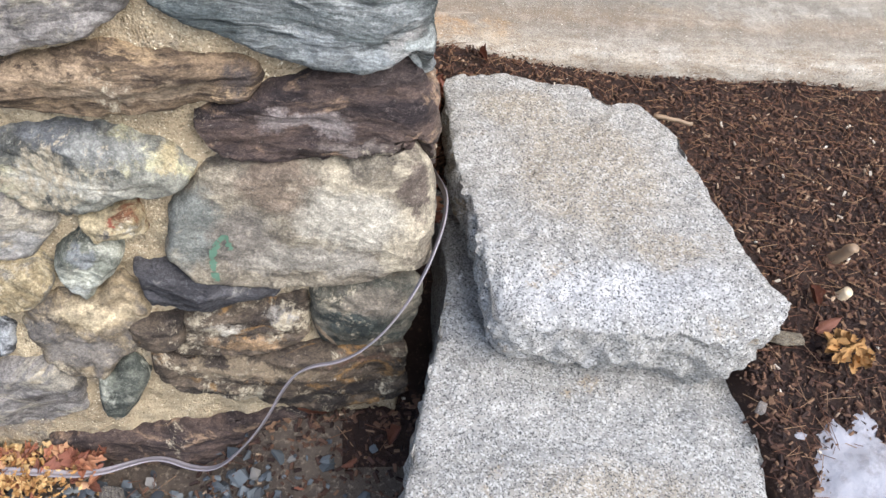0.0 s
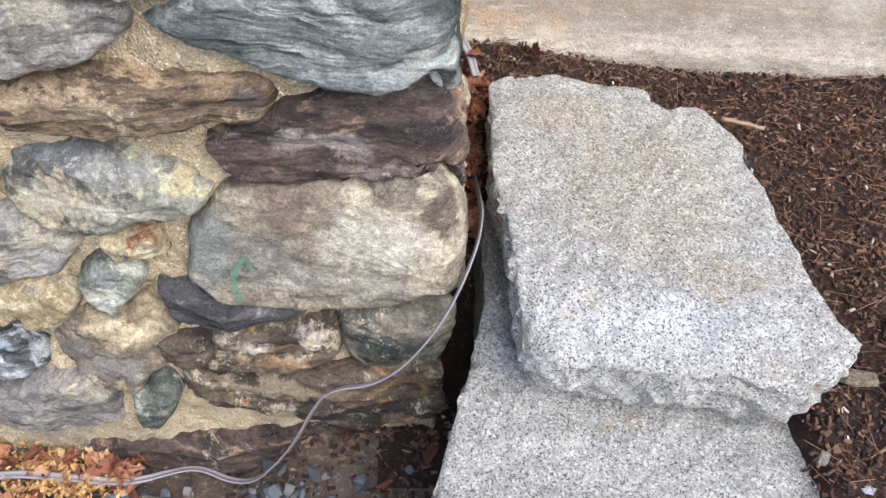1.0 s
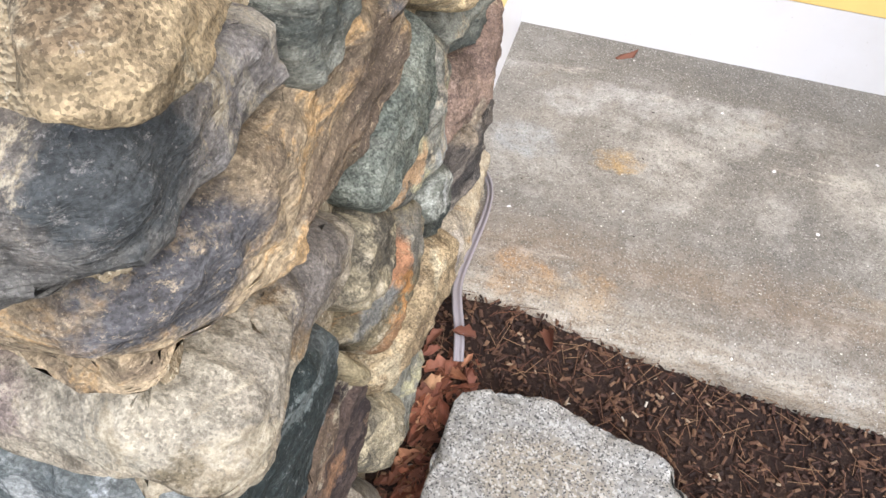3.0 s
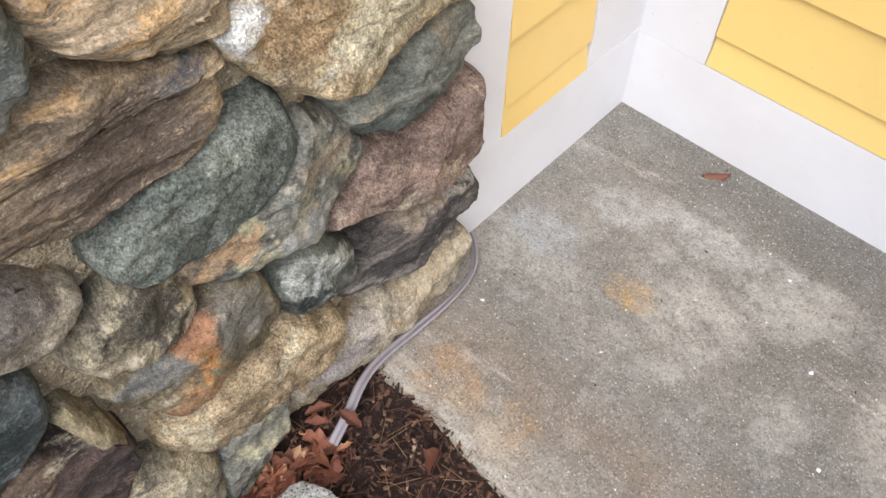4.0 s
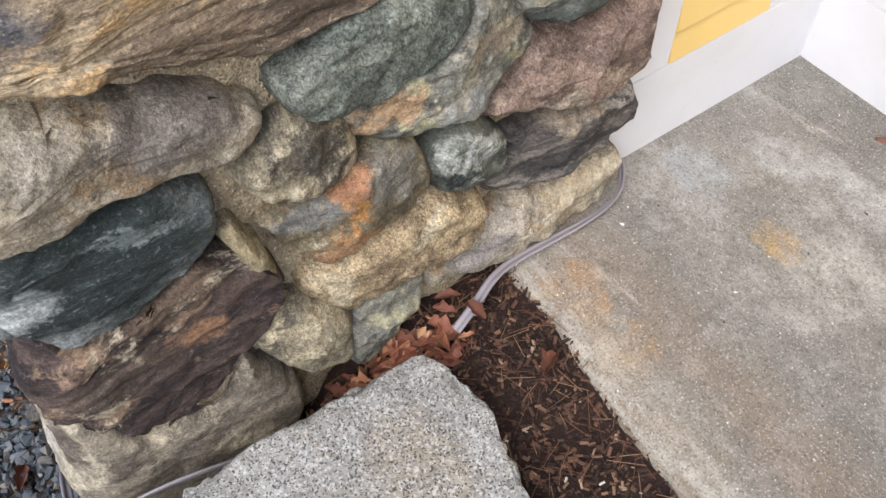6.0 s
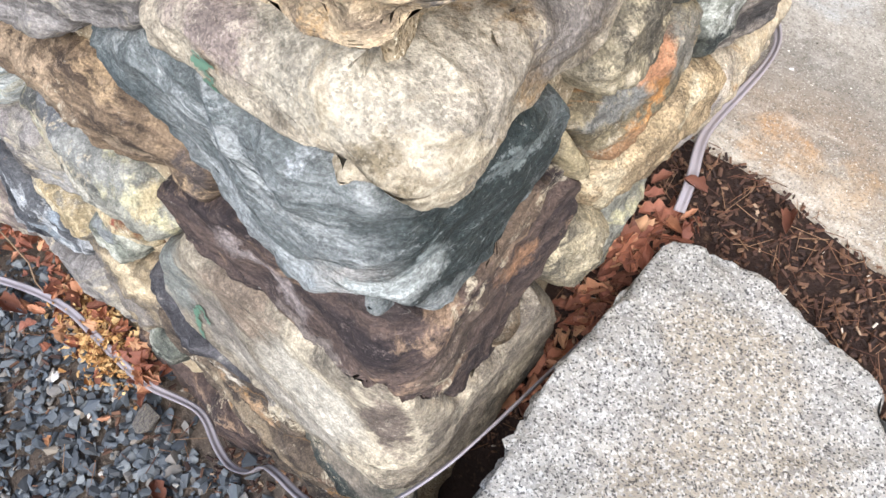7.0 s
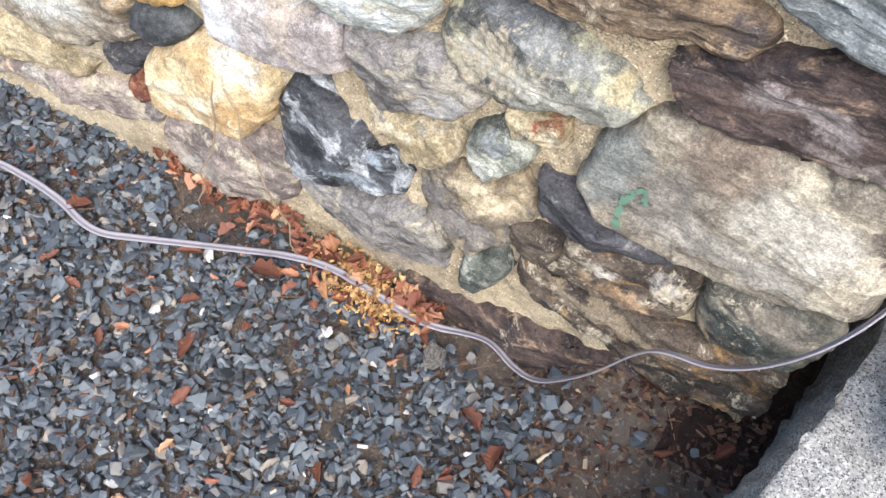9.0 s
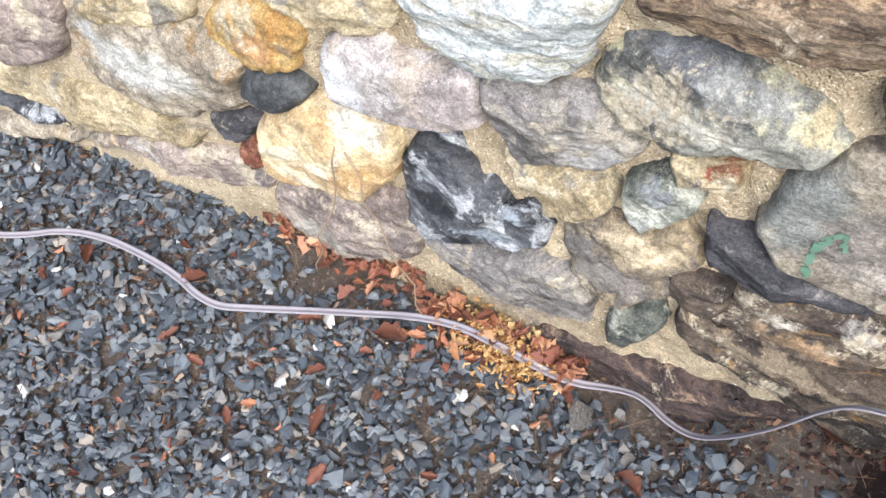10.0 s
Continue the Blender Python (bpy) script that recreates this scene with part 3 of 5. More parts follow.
stone("green_schist", 0.034, (-0.454, 0.412), (-0.444, 0.439), (-0.411, 0.465), (-0.383, 0.450), (-0.373, 0.424), (-0.396, 0.393), (-0.424, 0.362), (-0.445, 0.380), blots=((-0.414, 0.446, 0.020, 0.016, (150, 154, 152)), (-0.438, 0.387, 0.020, 0.020, (200, 200, 186))))
stone("blotchy", 0.028, (-0.409, 0.495), (-0.382, 0.497), (-0.346, 0.519), (-0.337, 0.490), (-0.338, 0.464), (-0.371, 0.463), (-0.396, 0.456), blots=((-0.364, 0.499, 0.010, 0.008, (168, 84, 54)), (-0.380, 0.475, 0.014, 0.016, (110, 106, 104)), (-0.350, 0.479, 0.016, 0.020, (224, 214, 188))))
stone("grey_lichen", 0.040, (-0.499, 0.543), (-0.490, 0.586), (-0.465, 0.607), (-0.414, 0.608), (-0.371, 0.613), (-0.334, 0.615), (-0.312, 0.599), (-0.282, 0.587), (-0.267, 0.568), (-0.279, 0.542), (-0.305, 0.532), (-0.345, 0.528), (-0.368, 0.513), (-0.410, 0.501), (-0.456, 0.503), (-0.489, 0.518), blots=((-0.315, 0.630, 0.060, 0.014, (208, 210, 198)), (-0.407, 0.561, 0.080, 0.018, (198, 192, 172)), (-0.274, 0.592, 0.040, 0.016, (190, 172, 124)), (-0.407, 0.609, 0.080, 0.018, (118, 120, 122)), (-0.356, 0.600, 0.050, 0.020, (150, 150, 142))))
stone("layered_brown", 0.036, (-0.456, 0.688), (-0.352, 0.710), (-0.225, 0.704), (-0.186, 0.694), (-0.184, 0.674), (-0.202, 0.652), (-0.280, 0.644), (-0.381, 0.633), (-0.464, 0.642), blots=((-0.387, 0.688, 0.080, 0.012, (176, 148, 112)), (-0.202, 0.690, 0.030, 0.030, (92, 80, 74)), (-0.313, 0.672, 0.100, 0.012, (150, 128, 100))))
stone("grey_gneiss", 0.036, (-0.624, 0.516), (-0.583, 0.524), (-0.552, 0.514), (-0.499, 0.529), (-0.475, 0.517), (-0.442, 0.478), (-0.463, 0.436), (-0.487, 0.424), (-0.520, 0.424), (-0.567, 0.410), (-0.594, 0.428), (-0.613, 0.462), blots=((-0.576, 0.500, 0.060, 0.012, (150, 140, 134)), (-0.487, 0.451, 0.040, 0.030, (180, 176, 168))))
stone("white_lilac", 0.040, (-0.820, 0.482), (-0.800, 0.500), (-0.755, 0.505), (-0.713, 0.497), (-0.649, 0.510), (-0.623, 0.509), (-0.613, 0.478), (-0.621, 0.442), (-0.658, 0.418), (-0.711, 0.411), (-0.767, 0.405), (-0.808, 0.402), (-0.821, 0.432), blots=((-0.794, 0.453, 0.040, 0.040, (232, 230, 226)), (-0.645, 0.472, 0.040, 0.030, (170, 156, 148))))
stone("pale_blue", 0.040, (-0.712, 0.586), (-0.482, 0.656), (-0.486, 0.609), (-0.511, 0.555), (-0.546, 0.524), (-0.622, 0.519), (-0.673, 0.533))
stone("cream", 0.030, (-0.927, 0.521), (-0.713, 0.580), (-0.721, 0.525), (-0.763, 0.499), (-0.855, 0.497))
stone("ochre", 0.032, (-1.018, 0.441), (-0.977, 0.476), (-0.912, 0.493), (-0.856, 0.493), (-0.853, 0.462), (-0.878, 0.418), (-0.936, 0.400), (-0.988, 0.404), (-1.020, 0.415), blots=((-0.924, 0.451, 0.030, 0.025, (206, 150, 82)), (-0.875, 0.448, 0.020, 0.020, (150, 122, 84))))
stone("pale_granite", 0.034, (-1.305, 0.349), (-1.321, 0.287), (-1.276, 0.255), (-1.205, 0.238), (-1.159, 0.217), (-1.060, 0.271), (-0.972, 0.322), (-1.004, 0.326), (-0.974, 0.379), (-1.027, 0.399), (-1.031, 0.433), (-1.117, 0.413), (-1.203, 0.402), (-1.265, 0.396), blots=((-1.153, 0.336, 0.120, 0.050, (208, 204, 190)), (-1.245, 0.362, 0.030, 0.030, (190, 186, 176))))
stone("charcoal", 0.040, (-0.998, 0.333), (-0.970, 0.378), (-0.922, 0.402), (-0.876, 0.397), (-0.873, 0.375), (-0.898, 0.350), (-0.943, 0.336))
stone("yellow_quartz", 0.044, (-0.976, 0.280), (-0.947, 0.324), (-0.877, 0.361), (-0.792, 0.399), (-0.758, 0.386), (-0.745, 0.349), (-0.759, 0.285), (-0.809, 0.231), (-0.891, 0.207), (-0.967, 0.187), (-0.987, 0.219), blots=((-0.788, 0.371, 0.050, 0.035, (244, 232, 206)), (-0.877, 0.252, 0.060, 0.012, (222, 186, 128))))
stone("black_white", 0.034, (-0.744, 0.314), (-0.724, 0.349), (-0.705, 0.377), (-0.682, 0.401), (-0.659, 0.412), (-0.654, 0.382), (-0.635, 0.337), (-0.605, 0.343), (-0.591, 0.314), (-0.561, 0.338), (-0.540, 0.306), (-0.546, 0.257), (-0.582, 0.227), (-0.644, 0.222), (-0.706, 0.204), (-0.745, 0.212), blots=((-0.624, 0.256, 0.060, 0.012, (132, 142, 148)), (-0.660, 0.387, 0.020, 0.030, (132, 104, 84)), (-0.703, 0.317, 0.025, 0.012, (150, 156, 158)), (-0.582, 0.307, 0.025, 0.012, (140, 150, 156)), (-0.695, 0.284, 0.040, 0.020, (46, 48, 52))))
stone("cream", 0.030, (-0.602, 0.409), (-0.567, 0.408), (-0.513, 0.425), (-0.475, 0.427), (-0.470, 0.404), (-0.481, 0.379), (-0.532, 0.342), (-0.553, 0.350), (-0.582, 0.365), blots=((-0.552, 0.393, 0.050, 0.014, (216, 198, 158)), (-0.491, 0.396, 0.030, 0.020, (196, 184, 160))))
stone("mauve_grey", 0.036, (-1.007, 0.131), (-0.972, 0.169), (-0.893, 0.197), (-0.810, 0.227), (-0.763, 0.238), (-0.726, 0.186), (-0.744, 0.120), (-0.811, 0.070), (-0.891, 0.036), (-0.955, 0.042), (-0.999, 0.082), blots=((-0.918, 0.092, 0.050, 0.030, (186, 176, 158)), (-0.766, 0.154, 0.040, 0.030, (130, 116, 108))))
stone("grey_gneiss", 0.032, (-0.724, 0.185), (-0.671, 0.206), (-0.586, 0.221), (-0.538, 0.239), (-0.492, 0.244), (-0.471, 0.202), (-0.480, 0.133), (-0.537, 0.104), (-0.607, 0.105), (-0.679, 0.120), (-0.713, 0.146))
stone("green_schist", 0.024, (-0.442, 0.213), (-0.396, 0.239), (-0.379, 0.200), (-0.411, 0.137), (-0.440, 0.109), (-0.456, 0.139))
stone("slate", 0.022, (-1.091, 0.246), (-0.988, 0.301), (-0.976, 0.280), (-1.010, 0.240), (-1.067, 0.229))
stone("red_stone", 0.024, (-1.030, 0.229), (-0.996, 0.253), (-0.982, 0.203), (-1.023, 0.175))
stone("mauve_grey", 0.030, (-1.435, 0.070), (-1.255, 0.137), (-1.139, 0.159), (-1.030, 0.183), (-0.990, 0.179), (-1.006, 0.130), (-1.098, 0.090), (-1.181, 0.089), (-1.298, 0.077), (-1.386, 0.060), blots=((-1.267, 0.109, 0.050, 0.014, (204, 196, 184)), (-1.349, 0.098, 0.030, 0.012, (226, 190, 138)), (-1.018, 0.151, 0.030, 0.014, (110, 100, 98))))
stone("black_white", 0.026, (-1.685, 0.082), (-1.607, 0.106), (-1.521, 0.108), (-1.403, 0.144), (-1.328, 0.163), (-1.355, 0.115), (-1.468, 0.083), (-1.570, 0.078), (-1.639, 0.063), (-1.713, 0.046))
stone("mauve_grey", 0.036, (-1.499, 0.349), (-1.299, 0.406), (-1.317, 0.333), (-1.355, 0.271), (-1.479, 0.223), (-1.613, 0.202))
stone("cream", 0.030, (-1.223, 0.445), (-1.013, 0.495), (-1.037, 0.435), (-1.159, 0.381), (-1.264, 0.377))
stone("cream", 0.026, (-1.601, 0.182), (-1.361, 0.215), (-1.171, 0.201), (-1.109, 0.198), (-1.168, 0.145), (-1.327, 0.123), (-1.459, 0.116), (-1.651, 0.116))
stone("pale_granite", 0.026, (-1.796, 0.006), (-1.582, 0.054), (-1.420, 0.070), (-1.469, 0.033), (-1.657, -0.013), (-1.859, -0.072))
stone("tan_schist", 0.040, (-0.173, 0.929), (-0.117, 0.952), (-0.015, 0.967), (0.242, 0.958), (0.309, 0.932), (0.363, 0.921), (0.350, 0.881), (0.318, 0.859), (0.244, 0.852), (0.203, 0.863), (-0.016, 0.930), (-0.060, 0.913), (-0.119, 0.902), (-0.170, 0.912), blots=((0.102, 0.893, 0.160, 0.010, (206, 158, 108)), (0.030, 0.953, 0.080, 0.030, (106, 104, 106)), (0.273, 0.894, 0.080, 0.060, (118, 100, 82)), (0.324, 0.929, 0.030, 0.020, (112, 108, 106)), (0.156, 0.899, 0.080, 0.020, (142, 120, 94))))
stone("pale_granite", 0.026, (-0.329, 0.921), (-0.242, 0.932), (-0.191, 0.924), (-0.180, 0.906), (-0.183, 0.873), (-0.223, 0.862), (-0.272, 0.863), (-0.345, 0.887))
stone("grey_gneiss", 0.040, (-0.229, 1.007), (-0.149, 1.027), (-0.066, 1.046), (-0.015, 1.045), (0.026, 1.054), (0.107, 1.034), (0.153, 1.015), (0.149, 0.973), (0.087, 0.982), (0.033, 0.983), (0.015, 0.985), (-0.015, 0.994), (-0.053, 0.969), (-0.118, 0.951), (-0.185, 0.939), (-0.267, 0.936), blots=((-0.039, 1.043, 0.120, 0.050, (140, 130, 118)), (-0.054, 0.997, 0.120, 0.030, (128, 124, 116)), (0.018, 1.034, 0.050, 0.050, (84, 88, 88))))
stone("cream_granite", 0.040, (-0.002, 1.107), (0.046, 1.102), (0.133, 1.043), (0.077, 1.043), (0.032, 1.057), (0.003, 1.065), (-0.014, 1.076))
stone("green_gneiss", 0.026, (0.175, 1.020), (0.237, 1.020), (0.240, 0.988), (0.224, 0.949), (0.178, 0.950))
stone("ochre_granite", 0.042, (0.363, 0.929), (0.373, 0.935), (0.397, 0.942), (0.432, 0.948), (0.538, 0.918), (0.616, 0.865), (0.607, 0.838), (0.563, 0.851), (0.529, 0.850), (0.479, 0.842), (0.433, 0.853), (0.402, 0.878), (0.371, 0.911), blots=((0.414, 0.915, 0.050, 0.030, (176, 142, 92)), (0.371, 0.931, 0.020, 0.030, (224, 220, 210)), (0.510, 0.889, 0.080, 0.030, (206, 192, 152))))
stone("green_gneiss", 0.038, (0.459, 0.822), (0.478, 0.821), (0.529, 0.818), (0.564, 0.829), (0.607, 0.835), (0.626, 0.816), (0.627, 0.784), (0.617, 0.765), (0.568, 0.765), (0.524, 0.757), (0.488, 0.773), (0.469, 0.798))
stone("red_granite", 0.036, (0.486, 0.707), (0.505, 0.735), (0.556, 0.736), (0.603, 0.741), (0.637, 0.746), (0.636, 0.716), (0.641, 0.657), (0.611, 0.641), (0.559, 0.655), (0.511, 0.668), (0.442, 0.686), (0.455, 0.699), blots=((0.503, 0.663, 0.060, 0.014, (184, 166, 138)), (0.581, 0.721, 0.050, 0.030, (142, 116, 102))))
stone("slate_striped", 0.036, (0.481, 0.637), (0.532, 0.626), (0.590, 0.619), (0.635, 0.626), (0.657, 0.593), (0.653, 0.570), (0.634, 0.557), (0.563, 0.562), (0.511, 0.557), (0.469, 0.568), (0.451, 0.597), (0.477, 0.600), blots=((0.572, 0.633, 0.060, 0.018, (168, 150, 126)), (0.545, 0.587, 0.080, 0.020, (78, 74, 72))))
stone("green_white", 0.034, (0.378, 0.666), (0.389, 0.687), (0.413, 0.695), (0.442, 0.679), (0.465, 0.644), (0.472, 0.612), (0.450, 0.600), (0.412, 0.616), (0.389, 0.633), blots=((0.410, 0.675, 0.012, 0.020, (190, 192, 186)), (0.401, 0.644, 0.025, 0.016, (52, 60, 58))))
stone("grey_lichen", 0.036, (0.288, 0.777), (0.320, 0.779), (0.361, 0.789), (0.397, 0.796), (0.416, 0.819), (0.450, 0.808), (0.482, 0.767), (0.484, 0.741), (0.445, 0.726), (0.437, 0.700), (0.387, 0.713), (0.345, 0.719), (0.308, 0.739), (0.297, 0.759), blots=((0.325, 0.762, 0.050, 0.016, (210, 168, 116)), (0.409, 0.731, 0.040, 0.030, (172, 174, 168)), (0.447, 0.783, 0.050, 0.020, (168, 152, 126))))
stone("green_speckled", 0.034, (0.243, 0.829), (0.272, 0.839), (0.296, 0.855), (0.325, 0.851), (0.358, 0.861), (0.391, 0.866), (0.406, 0.852), (0.408, 0.819), (0.397, 0.803), (0.361, 0.790), (0.316, 0.783), (0.286, 0.780), (0.256, 0.795), (0.246, 0.810))
stone("olive_granite", 0.034, (0.196, 0.761), (0.217, 0.775), (0.241, 0.786), (0.267, 0.786), (0.293, 0.761), (0.301, 0.731), (0.288, 0.714), (0.254, 0.714), (0.223, 0.719), (0.199, 0.735))
stone("rust_mottled", 0.036, (0.208, 0.689), (0.232, 0.703), (0.275, 0.702), (0.307, 0.711), (0.325, 0.725), (0.353, 0.706), (0.375, 0.661), (0.378, 0.636), (0.324, 0.624), (0.284, 0.618), (0.261, 0.614), (0.229, 0.652), blots=((0.276, 0.629, 0.050, 0.025, (172, 126, 78)), (0.289, 0.705, 0.030, 0.018, (176, 120, 76)), (0.333, 0.692, 0.040, 0.035, (132, 126, 112)), (0.246, 0.687, 0.040, 0.020, (136, 134, 126))))
stone("cream_granite", 0.040, (0.240, 0.591), (0.262, 0.605), (0.293, 0.610), (0.334, 0.615), (0.377, 0.628), (0.430, 0.602), (0.438, 0.562), (0.413, 0.547), (0.361, 0.547), (0.327, 0.532), (0.294, 0.516), (0.263, 0.542), (0.241, 0.572))
stone("pale_granite", 0.036, (0.371, 0.528), (0.393, 0.546), (0.446, 0.536), (0.504, 0.534), (0.564, 0.533), (0.621, 0.529), (0.646, 0.526), (0.651, 0.480), (0.609, 0.462), (0.551, 0.458), (0.503, 0.458), (0.457, 0.458), (0.414, 0.472), (0.386, 0.481), blots=((0.443, 0.505, 0.050, 0.025, (160, 150, 142)), (0.578, 0.518, 0.060, 0.020, (206, 184, 144)), (0.472, 0.527, 0.060, 0.014, (196, 182, 162))))
stone("olive_granite", 0.040, (0.180, 0.573), (0.197, 0.589), (0.236, 0.575), (0.277, 0.524), (0.281, 0.488), (0.263, 0.453), (0.211, 0.490), (0.180, 0.544))
stone("grey_lichen", 0.032, (0.282, 0.485), (0.294, 0.513), (0.338, 0.519), (0.369, 0.510), (0.364, 0.463), (0.326, 0.437), (0.282, 0.431))
stone("tan_schist", 0.030, (0.253, 1.009), (0.378, 0.963), (0.364, 0.932), (0.322, 0.941), (0.274, 0.965), (0.245, 0.985))

stone("grey_gneiss", 0.036, (-0.488, 0.779), (-0.310, 0.784), (-0.298, 0.759), (-0.361, 0.718), (-0.434, 0.706), (-0.515, 0.700))
stone("cream", 0.034, (-0.531, 0.412), (-0.476, 0.422), (-0.460, 0.392), (-0.484, 0.353), (-0.527, 0.332), (-0.552, 0.337))
stone("rust_mottled", 0.034, (0.165, 0.714), (0.186, 0.714), (0.216, 0.633), (0.184, 0.680))


# ground: gravel level in front, a mulch bed as high as the steps beside and behind them
def bed_height(x, y):
    h = 0.405 + 0.065 * min(y, 0.5) - 0.05 * smooth(-0.1, -0.5, y)
    h -= 0.032 * smooth(0.12, 0.45, x) * smooth(0.1, 0.4, y)
    return h + 0.008 * noise.noise(Vector((x * 6, y * 6, 0))) + 0.004 * noise.noise(Vector((x * 22, y * 22, 3)))


def ground_height(x, y):
    low = 0.006 * noise.noise(Vector((x * 5, y * 5, 1)))
    low += 0.11 * smooth(-0.25, -0.05, y) * smooth(-0.32, -0.10, x)
    up = smooth(0.40, 0.45, x)
    up = max(up, smooth(0.24, 0.31, y) * smooth(-0.2, 0.0, x))
    if x < 0.12:
        up = max(up, 0.9 * smooth(-0.02, 0.26, y) * smooth(-0.2, 0.0, x))
    if x < -0.2:
        up = 0.0
    return low * (1 - up) + bed_height(x, y) * up


def ground():
    xs = np.r_[-60, -25, -10, -5, -3, np.arange(-2.2, 1.6, 0.02), 1.8, 2.5, 4, 8, 20, 60]
    ys = np.r_[-60, -25, -10, -5, -3, -2, np.arange(-1.2, 0.62, 0.02), 0.8, 1.2, 2, 4, 10, 25, 60]
    verts = [(x, y, ground_height(x, y)) for y in ys for x in xs]
    w = len(xs)
    ob = mesh_object("ground", verts, [], DIRT)
    faces = [(j * w + i, j * w + i + 1, (j + 1) * w + i + 1, (j + 1) * w + i) for j in range(len(ys) - 1) for i in range(w - 1)]
    ob.data.clear_geometry()
    ob.data.from_pydata(verts, [], faces)
    ob.data.materials.append(MULCH)
    mulch = []
    for p in ob.data.polygons:
        p.use_smooth = True
        c = p.center
        mulch.append(1 if (c.x > -0.06 + 0.05 * n3(c, 9) and c.y > -0.16 + 0.08 * n3(c, 7, 4)) or c.x > 0.3 else 0)
    ob.data.polygons.foreach_set("material_index", mulch)
    return tagged(ob, "dark soil under the gravel and bark mulch", "ground", kind="structure")


ground()


def rough_slab(name, outline, z0, top, seed, label, round_edge=0.005, under=0.0):
    """A split granite block: rough sides, a worn edge, an uneven top. top(x, y) gives the height of its upper face."""
    pts = even(rounded(list(outline), 1, 0.14), 0.0045, 60, 420)
    n = len(pts)
    cx, cy = sum(p[0] for p in pts) / n, sum(p[1] for p in pts) / n
    verts, faces = [], []
    side = 14
    for k in range(side + 1):
        for x, y in pts:
            d = Vector((x - cx, y - cy)).normalized()
            z = z0 + (top(x, y) - round_edge - z0) * k / side
            p = Vector((x, y, z))
            cell = noise.voronoi(Vector((x * 26 + seed, y * 26, z * 34)))[0]
            o = 0.007 * n3(p, 12, seed) + 0.008 * n3(p, 34, seed) + 0.006 * n3(p, 80, seed) + 0.020 * (min(cell[1] - cell[0], 0.4) - 0.2) - 0.001 - under * (1 - k / side) ** 3
            verts.append((x + d.x * o, y + d.y * o, z + (0.004 * n3(p, 40, seed) if k == side else 0)))
    inset = (0.006, 0.014, 0.025, 0.04, 0.06, 0.085, 0.115, 0.15, 0.19, 0.23, 0.27, 0.31, 0.355, 0.40, 0.45, 0.50, 0.555, 0.61, 0.67, 0.73, 0.80, 0.87, 0.94)
    for q in inset:
        for x, y in pts:
            a, b = cx + (x - cx) * (1 - q), cy + (y - cy) * (1 - q)
            p = Vector((a, b, z0))
            edge = min(1.0, q / 0.03)
            chip = max(0.0, n3(p, 22, seed + 5) - 0.05) * 0.035 * max(0.0, 1 - q / 0.08)
            z = top(a, b) - round_edge * (1 - edge) ** 2 * 0.7 - chip + 0.005 * n3(p, 9, seed) + 0.0045 * n3(p, 32, seed) + 0.003 * n3(p, 90, seed)
            verts.append((a, b, z))
    rows = side + 1 + len(inset)
    for r in range(rows - 1):
        for i in range(n):
            j = (i + 1) % n
            faces.append((r * n + i, r * n + j, (r + 1) * n + j, (r + 1) * n + i))
    verts.append((cx, cy, top(cx, cy)))
    faces += [((rows - 1) * n + i, (rows - 1) * n + (i + 1) % n, len(verts) - 1) for i in range(n)]
    ob = mesh_object(name, verts, faces, GRANITE, None, True)
    ob.data.set_sharp_from_angle(angle=radians(34))
    return tagged(ob, label, "stone step", "granite steps")


def upper_top(x, y):
    z = 0.482 + 0.05 * max(0.0, 0.3 - y) * 1.0
    split = -0.035 - 0.30 * (x - 0.11)
    if y < split:
        z -= 0.36 * (split - y)
    return z - 0.05 * max(0.0, 0.112 - x)


rough_slab("granite_step", [(0.087, 0.320), (0.13, 0.337), (0.187, 0.344), (0.228, 0.328), (0.27, 0.322), (0.318, 0.311), (0.344, 0.274), (0.387, 0.277), (0.414, 0.234), (0.434, 0.188), (0.431, 0.12), (0.435, 0.062), (0.443, -0.005), (0.443, -0.05), (0.455, -0.11), (0.474, -0.145), (0.445, -0.172), (0.395, -0.192), (0.335, -0.172), (0.26, -0.166), (0.114, -0.148), (0.104, -0.06), (0.098, 0.05), (0.083, 0.12), (0.087, 0.24)], 0.352, upper_top, 2.0, "pale grey split granite slab lying as the upper step", under=0.045)
rough_slab("granite_step", [(0.07, 0.25), (0.083, 0.03), (0.059, -0.086), (0.029, -0.188), (0.0, -0.307), (-0.02, -0.45), (-0.03, -0.75), (0.40, -0.75), (0.415, -0.45), (0.436, -0.322), (0.458, -0.23), (0.482, -0.14), (0.465, 0.0), (0.45, 0.25)], -0.05, lambda x, y: 0.357 + 0.01 * y, 5.0, "thick grey granite block forming the lower step")


